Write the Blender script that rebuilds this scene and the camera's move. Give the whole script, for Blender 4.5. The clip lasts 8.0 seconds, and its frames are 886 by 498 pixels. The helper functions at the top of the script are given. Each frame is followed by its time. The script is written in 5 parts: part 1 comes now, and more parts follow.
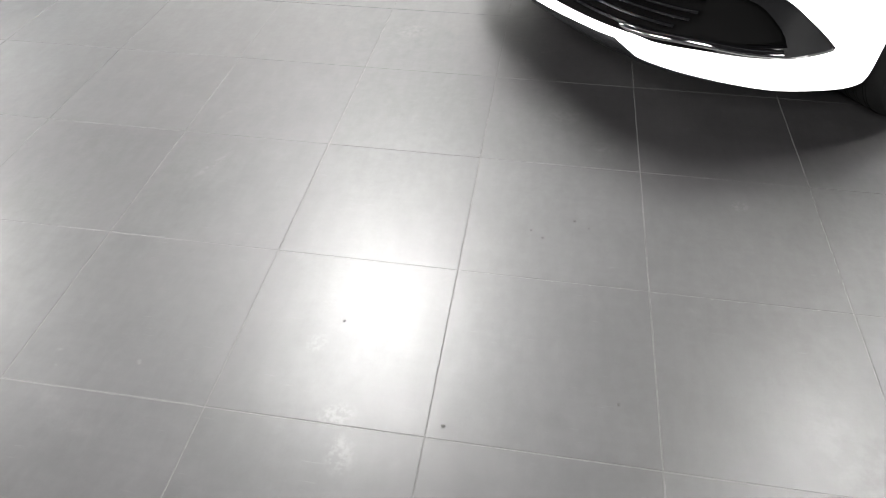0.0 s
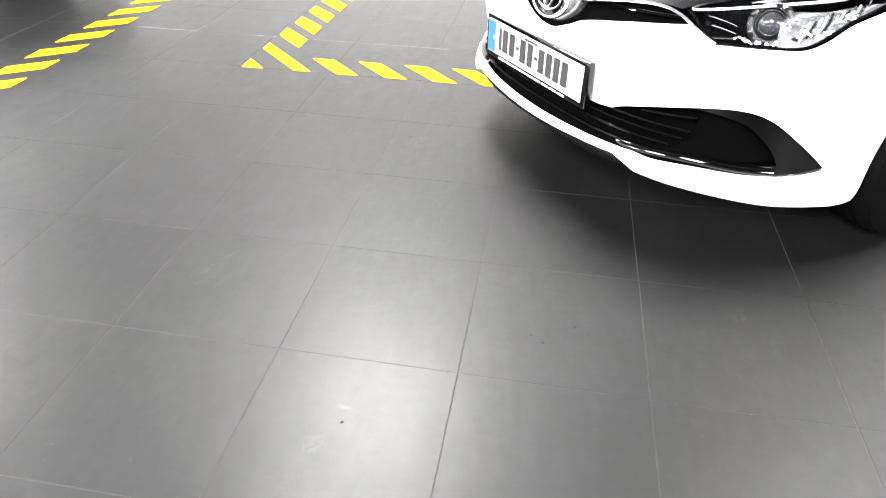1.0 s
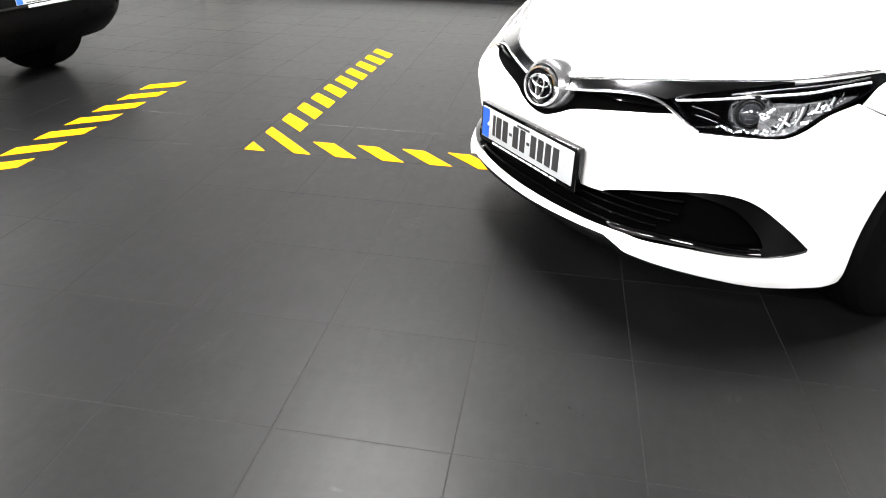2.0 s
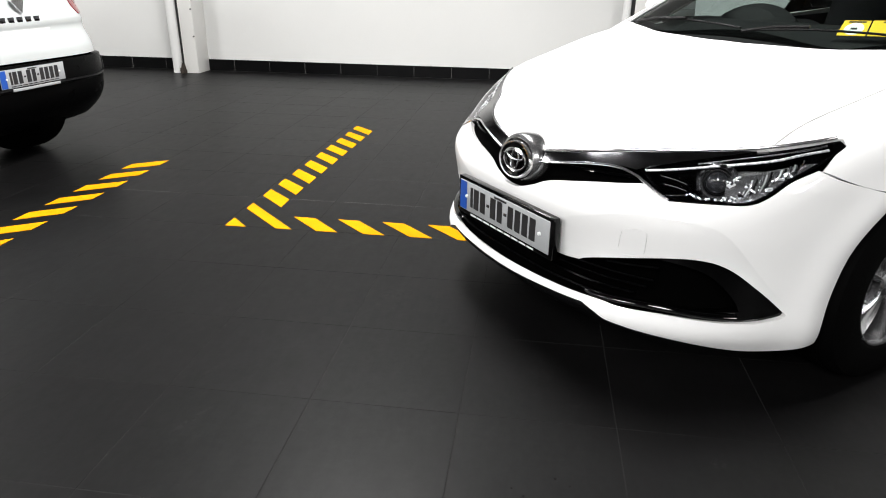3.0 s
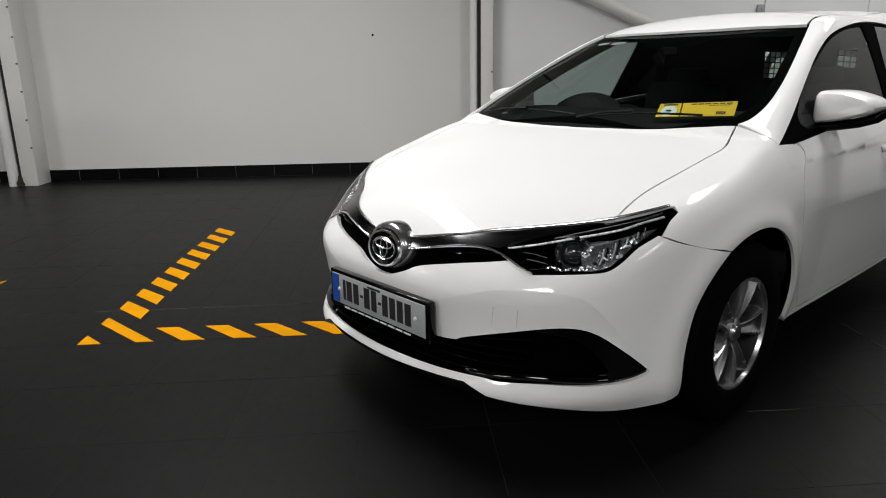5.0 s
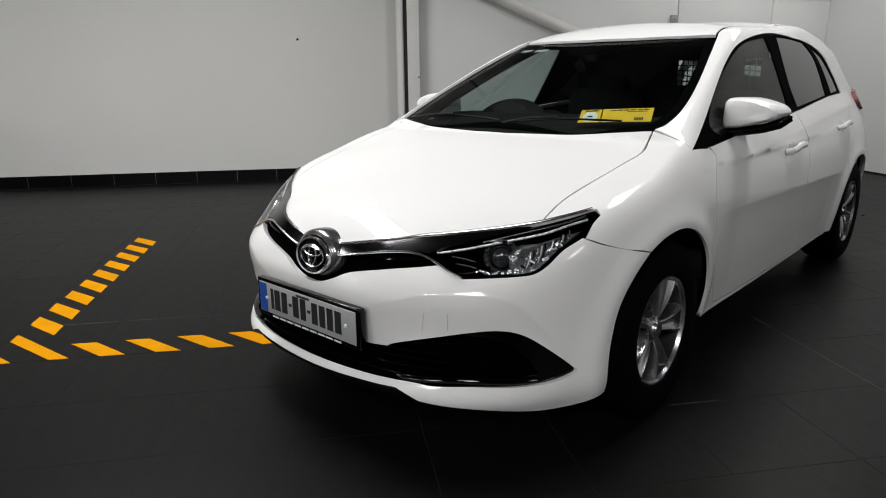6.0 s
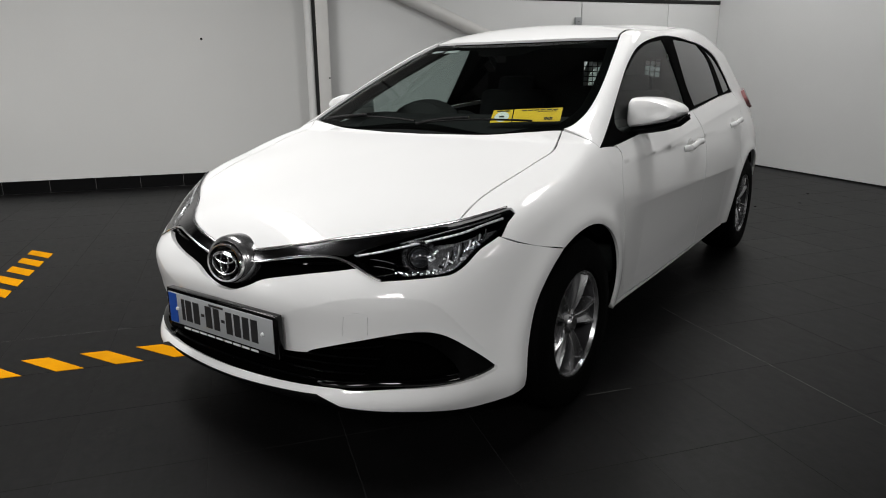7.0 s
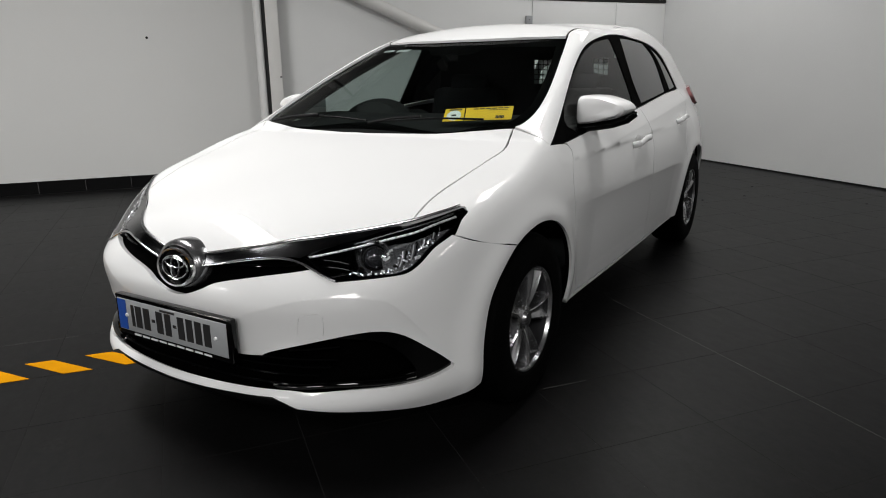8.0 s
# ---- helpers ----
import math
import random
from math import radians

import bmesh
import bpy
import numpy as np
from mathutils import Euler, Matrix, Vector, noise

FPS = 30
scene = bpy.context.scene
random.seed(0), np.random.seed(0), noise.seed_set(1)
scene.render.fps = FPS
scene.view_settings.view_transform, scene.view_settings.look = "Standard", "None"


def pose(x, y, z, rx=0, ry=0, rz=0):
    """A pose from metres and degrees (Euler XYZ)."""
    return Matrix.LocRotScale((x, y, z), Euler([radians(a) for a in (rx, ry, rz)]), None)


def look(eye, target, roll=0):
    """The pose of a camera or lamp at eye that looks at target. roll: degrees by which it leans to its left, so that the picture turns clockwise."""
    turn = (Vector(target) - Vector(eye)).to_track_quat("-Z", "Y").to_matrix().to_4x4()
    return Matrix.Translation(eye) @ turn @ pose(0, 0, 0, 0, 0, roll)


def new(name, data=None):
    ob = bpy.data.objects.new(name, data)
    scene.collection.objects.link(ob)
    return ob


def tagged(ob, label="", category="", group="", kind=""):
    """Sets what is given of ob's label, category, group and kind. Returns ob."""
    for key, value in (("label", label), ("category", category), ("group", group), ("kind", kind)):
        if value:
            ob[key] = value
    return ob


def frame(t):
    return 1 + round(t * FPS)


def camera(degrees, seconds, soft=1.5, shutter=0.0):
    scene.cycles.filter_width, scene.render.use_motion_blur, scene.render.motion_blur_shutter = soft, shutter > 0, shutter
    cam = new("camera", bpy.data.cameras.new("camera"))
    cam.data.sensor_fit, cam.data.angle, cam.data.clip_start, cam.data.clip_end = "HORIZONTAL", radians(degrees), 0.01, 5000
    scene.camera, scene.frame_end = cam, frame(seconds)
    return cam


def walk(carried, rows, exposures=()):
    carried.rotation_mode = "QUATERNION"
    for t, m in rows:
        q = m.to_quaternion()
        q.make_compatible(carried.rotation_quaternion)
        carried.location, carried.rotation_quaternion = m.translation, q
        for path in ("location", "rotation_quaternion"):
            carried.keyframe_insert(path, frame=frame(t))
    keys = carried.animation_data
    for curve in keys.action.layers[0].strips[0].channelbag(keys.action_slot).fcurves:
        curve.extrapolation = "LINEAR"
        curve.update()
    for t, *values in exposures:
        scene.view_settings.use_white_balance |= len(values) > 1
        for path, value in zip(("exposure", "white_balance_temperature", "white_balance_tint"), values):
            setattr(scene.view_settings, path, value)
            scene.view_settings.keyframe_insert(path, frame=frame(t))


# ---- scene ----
from mathutils import geometry

LENS = 67.05
cam = camera(LENS, 8.0, soft=1.0)
PATH = [
    (0, (0.147, -1.522, 1.150), (-0.089, -0.121, -0.258), -0.63),
    (0.5, (0.147, -1.538, 1.142), (-0.102, -0.030, -0.147), -0.14),
    (1, (0.141, -1.547, 1.156), (-0.123, 0.057, -0.008), 1.01),
    (1.5, (0.144, -1.557, 1.168), (-0.134, 0.112, 0.102), 1.29),
    (2.8, (0.155, -1.584, 1.173), (-0.099, 0.229, 0.370), 1.09),
    (3, (0.157, -1.585, 1.176), (-0.086, 0.244, 0.406), 0.87),
    (3.5, (0.157, -1.593, 1.179), (0.002, 0.279, 0.493), 0.30),
    (4, (0.160, -1.599, 1.177), (0.105, 0.304, 0.567), -0.44),
    (4.5, (0.160, -1.601, 1.181), (0.184, 0.321, 0.628), -0.86),
    (5.8, (0.141, -1.600, 1.172), (0.446, 0.313, 0.673), -0.62),
    (6, (0.158, -1.605, 1.181), (0.495, 0.300, 0.675), -0.50),
    (6.5, (0.158, -1.599, 1.179), (0.628, 0.278, 0.673), -0.38),
    (7, (0.158, -1.600, 1.183), (0.734, 0.247, 0.676), -0.56),
    (7.5, (0.163, -1.606, 1.184), (0.817, 0.214, 0.676), -0.71),
    (8, (0.164, -1.613, 1.188), (0.859, 0.190, 0.674), -0.82),
]
EXPOSURES = [(0.0, 5.05), (0.5, 4.95), (1.0, 4.65), (1.5, 4.08), (3.0, 1.78), (3.5, 1.30), (4.5, 0.62), (8.0, 0.61)]
walk(cam, [(t, look(eye, target, roll)) for t, eye, target, roll in PATH], EXPOSURES)

# ---- light: a hall lit by ceiling panels, most of them added fill ----
world = bpy.data.worlds.new("hall_air")
scene.world = world
world.use_nodes = True
world.node_tree.nodes["Background"].inputs[0].default_value = (0.85, 0.92, 1.0, 1)
world.node_tree.nodes["Background"].inputs[1].default_value = 0.006
CEILING = 3.9
# the first two follow reflections; the others are unseen panels added as fill
PANELS = [(-1.1, 2.3, 112, 1.2), (2.62, 1.3, 42, 0.6), (5.3, 4.5, 32, 1.2), (-6.1, 2.0, 76, 1.2), (-10.2, 2.0, 50, 1.2), (-1.0, -4.6, 120, 1.2), (4.2, -5.5, 70, 1.2), (-5.0, -5.5, 160, 1.2), (-9.0, -5.5, 110, 1.2)]


# ---- helpers of this scene ----
def mesh_of(name, bm, material, smooth=True):
    me = bpy.data.meshes.new(name)
    bm.normal_update()
    bm.to_mesh(me)
    bm.free()
    if material:
        me.materials.append(material)
    if smooth:
        me.shade_smooth()
        me.set_sharp_from_angle(angle=radians(35))
    return me


def part(name, bm, material, parent, label="", smooth=True):
    """One mesh object under a thing or under a part."""
    ob = new(name, mesh_of(name, bm, material, smooth))
    ob.parent = parent
    if label:
        ob["label"] = label
    return ob


def thing(name, label, category, m=None, group="", kind=""):
    """An Empty at the base of a thing, which parents its parts."""
    ob = tagged(new(name), label, category, group, kind)
    ob.empty_display_size = 0.1
    if m is not None:
        ob.matrix_world = m
    return ob


def solid(name, bm, material, label="", category="", m=None, group="", kind="", smooth=True):
    """A thing or a piece of the setting that is one mesh."""
    ob = tagged(new(name, mesh_of(name, bm, material, smooth)), label, category, group, kind)
    if m is not None:
        ob.matrix_world = m
    return ob


def add_box(bm, x0, x1, y0, y1, z0, z1, bevel=0.0, m=None):
    made = bmesh.ops.create_cube(bm, size=1)["verts"]
    for v in made:
        v.co = Vector((x0 + (v.co.x + 0.5) * (x1 - x0), y0 + (v.co.y + 0.5) * (y1 - y0), z0 + (v.co.z + 0.5) * (z1 - z0)))
    if bevel:
        edges = list({e for v in made for e in v.link_edges})
        made = list({v for f in bmesh.ops.bevel(bm, geom=edges, offset=bevel, segments=2, affect="EDGES", profile=0.5)["faces"] for v in f.verts} | {v for v in made if v.is_valid})
    if m is not None:
        bmesh.ops.transform(bm, matrix=m, verts=made)
    return made


def box(x0, x1, y0, y1, z0, z1, bevel=0.0, m=None):
    bm = bmesh.new()
    add_box(bm, x0, x1, y0, y1, z0, z1, bevel, m)
    return bm


def add_lathe(bm, profile, segments=48, m=None):
    """Turns (radius, height) pairs round the local z axis."""
    rings = []
    for r, h in profile:
        if r < 1e-6:
            rings.append([bm.verts.new((0, 0, h))])
        else:
            rings.append([bm.verts.new((r * math.cos(a), r * math.sin(a), h)) for a in np.linspace(0, 2 * math.pi, segments, endpoint=False)])
    for a, b in zip(rings, rings[1:]):
        for i in range(segments):
            j = (i + 1) % segments
            loop = [a[i % len(a)], a[j % len(a)], b[j % len(b)], b[i % len(b)]]
            loop = [v for k, v in enumerate(loop) if v not in loop[:k]]
            if len(loop) > 2:
                bm.faces.new(loop)
    if m is not None:
        bmesh.ops.transform(bm, matrix=m, verts=[v for r in rings for v in r])
    return bm


def lathe(profile, segments=48, m=None):
    return add_lathe(bmesh.new(), profile, segments, m)


def add_tube(bm, points, radius, sides=8, flat=1.0):
    """A rounded bar along points; flat squeezes it along the second cross direction."""
    points = [Vector(p) for p in points]
    rings, last = [], None
    for i, p in enumerate(points):
        along = (points[min(i + 1, len(points) - 1)] - points[max(i - 1, 0)]).normalized()
        side = along.cross(Vector((0, 0, 1)))
        side = side.normalized() if side.length > 1e-3 else Vector((1, 0, 0))
        if last is not None and side.dot(last) < 0:
            side = -side
        last = side
        over = side.cross(along)
        r = radius[i] if isinstance(radius, (list, tuple)) else radius
        rings.append([bm.verts.new(p + side * (r * math.cos(a)) + over * (r * flat * math.sin(a))) for a in np.linspace(0, 2 * math.pi, sides, endpoint=False)])
    for a, b in zip(rings, rings[1:]):
        for i in range(sides):
            bm.faces.new([a[i], a[(i + 1) % sides], b[(i + 1) % sides], b[i]])
    bm.faces.new(rings[0][::-1])
    bm.faces.new(rings[-1])
    bmesh.ops.recalc_face_normals(bm, faces=bm.faces)
    return bm


def tube(points, radius, sides=8, flat=1.0):
    return add_tube(bmesh.new(), points, radius, sides, flat)


def add_prism(bm, outline, depth, m=None):
    """An outline in x and y, raised by depth along z."""
    low = [bm.verts.new((x, y, 0)) for x, y in outline]
    high = [bm.verts.new((x, y, depth)) for x, y in outline]
    bm.faces.new(low[::-1])
    bm.faces.new(high)
    for i in range(len(outline)):
        j = (i + 1) % len(outline)
        bm.faces.new([low[i], low[j], high[j], high[i]])
    bmesh.ops.recalc_face_normals(bm, faces=bm.faces)
    if m is not None:
        bmesh.ops.transform(bm, matrix=m, verts=low + high)
    return bm


def prism(outline, depth, m=None):
    return add_prism(bmesh.new(), outline, depth, m)


# ---- materials ----
def material(name, colour, rough=0.5, metal=0.0, coat=0.0, vary=0.06, scale=6.0, bump=0.0, bump_scale=80.0, rough_vary=0.08, specular=0.5, transmission=0.0):
    """A Principled surface whose colour and roughness wander at two scales, with a fine relief."""
    mat = bpy.data.materials.new(name)
    mat.use_nodes = True
    tree = mat.node_tree
    n, l = tree.nodes, tree.links
    b = n["Principled BSDF"]
    b.inputs["Metallic"].default_value, b.inputs["Specular IOR Level"].default_value = metal, specular
    b.inputs["Coat Weight"].default_value, b.inputs["Coat Roughness"].default_value = coat, 0.03
    b.inputs["Transmission Weight"].default_value = transmission
    at = n.new("ShaderNodeTexCoord")
    big, fine = n.new("ShaderNodeTexNoise"), n.new("ShaderNodeTexNoise")
    big.inputs["Scale"].default_value, big.inputs["Detail"].default_value = scale, 4
    fine.inputs["Scale"].default_value, fine.inputs["Detail"].default_value = bump_scale, 6
    l.new(at.outputs["Object"], big.inputs["Vector"])
    l.new(at.outputs["Object"], fine.inputs["Vector"])
    both = n.new("ShaderNodeMath")
    both.operation = "MULTIPLY_ADD"
    both.inputs[1].default_value = 0.35
    l.new(fine.outputs["Fac"], both.inputs[0])
    l.new(big.outputs["Fac"], both.inputs[2])
    tone = n.new("ShaderNodeMapRange")
    tone.inputs["From Min"].default_value, tone.inputs["From Max"].default_value = 0.35, 1.0
    tone.inputs["To Min"].default_value, tone.inputs["To Max"].default_value = 1 - vary, 1 + vary
    l.new(both.outputs[0], tone.inputs["Value"])
    mix = n.new("ShaderNodeMix")
    mix.data_type, mix.blend_type = "RGBA", "MULTIPLY"
    mix.inputs["Factor"].default_value = 1
    mix.inputs["A"].default_value = (*colour, 1)
    l.new(tone.outputs[0], mix.inputs["B"])
    l.new(mix.outputs["Result"], b.inputs["Base Color"])
    gloss = n.new("ShaderNodeMapRange")
    gloss.inputs["To Min"].default_value, gloss.inputs["To Max"].default_value = max(0.0, rough - rough_vary), min(1.0, rough + rough_vary)
    l.new(big.outputs["Fac"], gloss.inputs["Value"])
    l.new(gloss.outputs[0], b.inputs["Roughness"])
    if bump:
        relief = n.new("ShaderNodeBump")
        relief.inputs["Strength"].default_value, relief.inputs["Distance"].default_value = bump, 0.004
        l.new(fine.outputs["Fac"], relief.inputs["Height"])
        l.new(relief.outputs["Normal"], b.inputs["Normal"])
    return mat


def pane(name, tint, clear, rough=0.0, shine_most=0.9):
    """A thin sheet of glass: tinted light straight through it, and a mirror-like gloss by Fresnel."""
    mat = bpy.data.materials.new(name)
    mat.use_nodes = True
    n, l = mat.node_tree.nodes, mat.node_tree.links
    n.remove(n["Principled BSDF"])
    out = n["Material Output"]
    see, shine, mix, edge = n.new("ShaderNodeBsdfTransparent"), n.new("ShaderNodeBsdfGlossy"), n.new("ShaderNodeMixShader"), n.new("ShaderNodeLayerWeight")
    fifth, gloss = n.new("ShaderNodeMath"), n.new("ShaderNodeMath")
    fifth.operation, gloss.operation = "POWER", "MULTIPLY_ADD"
    fifth.inputs[1].default_value, gloss.inputs[1].default_value, gloss.inputs[2].default_value = 5.0, shine_most, 0.045
    edge.inputs["Blend"].default_value = 0.5
    see.inputs["Color"].default_value = (tint[0] * clear, tint[1] * clear, tint[2] * clear, 1)
    shine.inputs["Roughness"].default_value = rough
    l.new(edge.outputs["Facing"], fifth.inputs[0])
    l.new(fifth.outputs[0], gloss.inputs[0])
    l.new(gloss.outputs[0], mix.inputs[0])
    l.new(see.outputs[0], mix.inputs[1])
    l.new(shine.outputs[0], mix.inputs[2])
    l.new(mix.outputs[0], out.inputs["Surface"])
    return mat


def tile_material():
    """Charcoal porcelain: a cloudy body with scuffs, brushed wear along the tile, and a silk gloss that differs from tile to tile."""
    mat = bpy.data.materials.new("charcoal_porcelain")
    mat.use_nodes = True
    n, l = mat.node_tree.nodes, mat.node_tree.links
    b = n["Principled BSDF"]
    at, info = n.new("ShaderNodeNewGeometry"), n.new("ShaderNodeObjectInfo")

    def noise_at(scale, detail, stretch=None, rough=0.5):
        tex = n.new("ShaderNodeTexNoise")
        tex.inputs["Scale"].default_value, tex.inputs["Detail"].default_value, tex.inputs["Roughness"].default_value = scale, detail, rough
        src = at.outputs["Position"]
        if stretch:
            move = n.new("ShaderNodeMapping")
            move.inputs["Scale"].default_value = stretch
            l.new(src, move.inputs["Vector"])
            src = move.outputs["Vector"]
        l.new(src, tex.inputs["Vector"])
        return tex.outputs["Fac"]

    def ramp(src, a, b2, lo, hi):
        m = n.new("ShaderNodeMapRange")
        m.inputs["From Min"].default_value, m.inputs["From Max"].default_value = a, b2
        m.inputs["To Min"].default_value, m.inputs["To Max"].default_value = lo, hi
        l.new(src, m.inputs["Value"])
        return m.outputs[0]

    def times(p, q):
        m = n.new("ShaderNodeMath")
        m.operation = "MULTIPLY"
        for k, s in ((0, p), (1, q)):
            if isinstance(s, float):
                m.inputs[k].default_value = s
            else:
                l.new(s, m.inputs[k])
        return m.outputs[0]

    cloud = ramp(noise_at(4.2, 9, (1.0, 1.5, 1.0), 0.62), 0.3, 0.72, 0.72, 1.32)
    brush = ramp(noise_at(9, 5, (1.0, 6.0, 1.0)), 0.3, 0.75, 0.84, 1.20)
    speck = ramp(noise_at(160, 2), 0.3, 0.7, 0.93, 1.07)
    own = ramp(info.outputs["Random"], 0, 1, 0.92, 1.08)
    patch = ramp(noise_at(7, 9, (1, 1, 1), 0.72), 0.60, 0.82, 0.0, 0.5)
    stroke = ramp(noise_at(13, 4, (1.0, 8.0, 1.0), 0.6), 0.66, 0.78, 0.0, 0.7)
    tone = times(times(cloud, brush), times(speck, own))
    colour = n.new("ShaderNodeMix")
    colour.data_type = "RGBA"
    colour.inputs["A"].default_value = (0.0026, 0.0025, 0.0026, 1)
    colour.inputs["B"].default_value = (0.011, 0.0108, 0.0108, 1)
    either = n.new("ShaderNodeMath")
    either.operation = "MAXIMUM"
    l.new(patch, either.inputs[0])
    l.new(stroke, either.inputs[1])
    marks = either.outputs[0]
    # dried smudges and drag marks, each broken up by a fine noise: centre, half-lengths, turn, strength
    for x, y, rx, ry, turned, amount, grain in STAINS:
        centred, scaled = n.new("ShaderNodeMapping"), n.new("ShaderNodeMapping")
        centred.vector_type, scaled.vector_type = "TEXTURE", "POINT"
        centred.inputs["Location"].default_value, centred.inputs["Rotation"].default_value = (x, y, 0), (0, 0, radians(turned))
        scaled.inputs["Scale"].default_value = (1 / rx, 1 / ry, 0)
        away = n.new("ShaderNodeVectorMath")
        away.operation = "LENGTH"
        l.new(at.outputs["Position"], centred.inputs["Vector"])
        l.new(centred.outputs["Vector"], scaled.inputs["Vector"])
        l.new(scaled.outputs["Vector"], away.inputs[0])
        body = times(ramp(away.outputs["Value"], 0.45, 1.0, 1.0, 0.0), ramp(noise_at(grain, 5, None, 0.62), 0.44, 0.58, 0.0, amount))
        more = n.new("ShaderNodeMath")
        more.operation = "MAXIMUM"
        l.new(marks, more.inputs[0])
        l.new(body, more.inputs[1])
        marks = more.outputs[0]
    l.new(marks, colour.inputs["Factor"])
    tint = n.new("ShaderNodeMix")
    tint.data_type, tint.blend_type = "RGBA", "MULTIPLY"
    tint.inputs["Factor"].default_value = 1
    l.new(colour.outputs["Result"], tint.inputs["A"])
    l.new(tone, tint.inputs["B"])
    l.new(tint.outputs["Result"], b.inputs["Base Color"])
    silk = n.new("ShaderNodeMath")
    silk.operation = "ADD"
    l.new(ramp(noise_at(9, 6, (2.0, 1.0, 1.0), 0.6), 0.3, 0.7, TILE_GLOSS - 0.025, TILE_GLOSS + 0.025), silk.inputs[0])
    l.new(ramp(info.outputs["Random"], 0, 1, -0.01, 0.01), silk.inputs[1])
    l.new(silk.outputs[0], b.inputs["Roughness"])
    # a thin worn polish that shows at shallow angles
    b.inputs["Coat Weight"].default_value, b.inputs["Coat IOR"].default_value, b.inputs["Coat Roughness"].default_value = 0.28, 1.15, 0.28
    relief = n.new("ShaderNodeBump")
    mottle = ramp(noise_at(24, 8, (1.6, 1.0, 1.0), 0.66), 0.3, 0.7, 0.90, 1.10)
    smear = ramp(noise_at(11, 7, (2.8, 0.7, 1.0), 0.66), 0.3, 0.7, 0.92, 1.08)
    l.new(times(times(mottle, smear), 0.094), b.inputs["Specular IOR Level"])
    relief.inputs["Strength"].default_value, relief.inputs["Distance"].default_value = 0.12, 0.002
    l.new(noise_at(45, 5), relief.inputs["Height"])
    l.new(relief.outputs["Normal"], b.inputs["Normal"])
    return mat


TILE_GLOSS = 0.5
STAINS = [
    (-0.335, 0.721, 0.07, 0.06, 0, 0.7, 60), (-0.179, -0.865, 0.045, 0.03, 20, 0.9, 75), (-0.150, -0.945, 0.035, 0.05, 10, 0.7, 60),
    (-0.249, -0.590, 0.040, 0.008, -8, 0.9, 25), (0.693, -0.105, 0.03, 0.025, 30, 0.7, 80), (0.231, 0.249, 0.06, 0.05, 15, 0.45, 45),
    (0.088, 0.556, 0.03, 0.05, 0, 0.6, 60), (0.161, 0.637, 0.03, 0.012, 20, 0.8, 50), (0.80, -0.80, 0.10, 0.17, 20, 0.3, 30),
    (-0.736, -0.138, 0.014, 0.09, -25, 0.6, 40), (-0.80, 0.10, 0.010, 0.07, -25, 0.5, 40), (-0.27, -0.70, 0.03, 0.03, 0, 0.5, 90),
    (0.35, 0.10, 0.05, 0.03, 0, 0.5, 50), (-2.2, 2.66, 0.022, 0.016, 0, 1.0, 15), (-0.806, -0.803, 0.010, 0.007, 10, 1.0, 20), (-0.789, -0.838, 0.008, 0.006, 0, 1.0, 20), (-0.624, -0.805, 0.008, 0.010, 40, 1.0, 20),
]
PAINT = material("white_car_paint", (0.80, 0.80, 0.80), 0.5, coat=0.75, vary=0.012, scale=2.0, bump_scale=900, rough_vary=0.02, specular=0.1)
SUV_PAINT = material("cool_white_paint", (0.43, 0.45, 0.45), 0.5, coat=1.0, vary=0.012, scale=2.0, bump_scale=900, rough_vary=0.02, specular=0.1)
CHROME = material("chrome", (0.76, 0.76, 0.77), 0.17, metal=1.0, vary=0.03, scale=20, rough_vary=0.03)
DARK_CHROME = material("smoked_chrome", (0.11, 0.108, 0.115), 0.10, metal=1.0, vary=0.05, scale=20, rough_vary=0.04)
DOME_CHROME = material("dome_chrome", (0.26, 0.26, 0.265), 0.22, metal=0.9, vary=0.05, scale=20, rough_vary=0.04)
LAMP_SILVER = material("lamp_silver", (0.62, 0.62, 0.63), 0.15, metal=0.5, vary=0.2, scale=60, rough_vary=0.08)
BRIGHT_FACET = material("bright_facet", (0.88, 0.88, 0.89), 0.28, metal=0.5, vary=0.05, scale=60)
LAMP_FLUTE = material("fluted_reflector", (0.30, 0.30, 0.305), 0.22, metal=0.8, vary=0.45, scale=70, bump=0.9, bump_scale=48, rough_vary=0.06)
GRILLE_SMOKE = material("smoked_gloss", (0.11, 0.11, 0.115), 0.13, metal=1.0, vary=0.1, scale=15, rough_vary=0.03)
GLOSS_BLACK = material("piano_black", (0.0007, 0.0007, 0.0008), 0.04, vary=0.1, scale=15, rough_vary=0.02, specular=0.36)
SLAT_BLACK = material("slat_black", (0.0008, 0.0008, 0.0009), 0.16, vary=0.1, scale=15, rough_vary=0.03, specular=0.3)
SATIN_BLACK = material("satin_black_plastic", (0.0022, 0.0022, 0.0024), 0.34, vary=0.12, scale=15, bump=0.2, bump_scale=600, specular=0.10)
MATT_BLACK = material("unlit_black_plastic", (0.0003, 0.0003, 0.0003), 0.8, vary=0.15, scale=8, specular=0.015)
RUBBER = material("tyre_rubber", (0.0006, 0.0006, 0.0006), 0.75, vary=0.15, scale=12, bump=0.3, bump_scale=220, specular=0.04)
ALLOY = material("silver_alloy", (0.42, 0.42, 0.43), 0.25, metal=0.95, vary=0.05, scale=18)
SHADED_ALLOY = material("shaded_alloy_pocket", (0.022, 0.022, 0.024), 0.45, metal=0.6, vary=0.1, scale=18)
STEEL = material("brake_steel", (0.06, 0.058, 0.056), 0.45, metal=1.0, vary=0.12, scale=30)
SCREEN_GLASS = pane("windscreen_glass", (0.84, 0.92, 0.89), 0.92, shine_most=0.5)
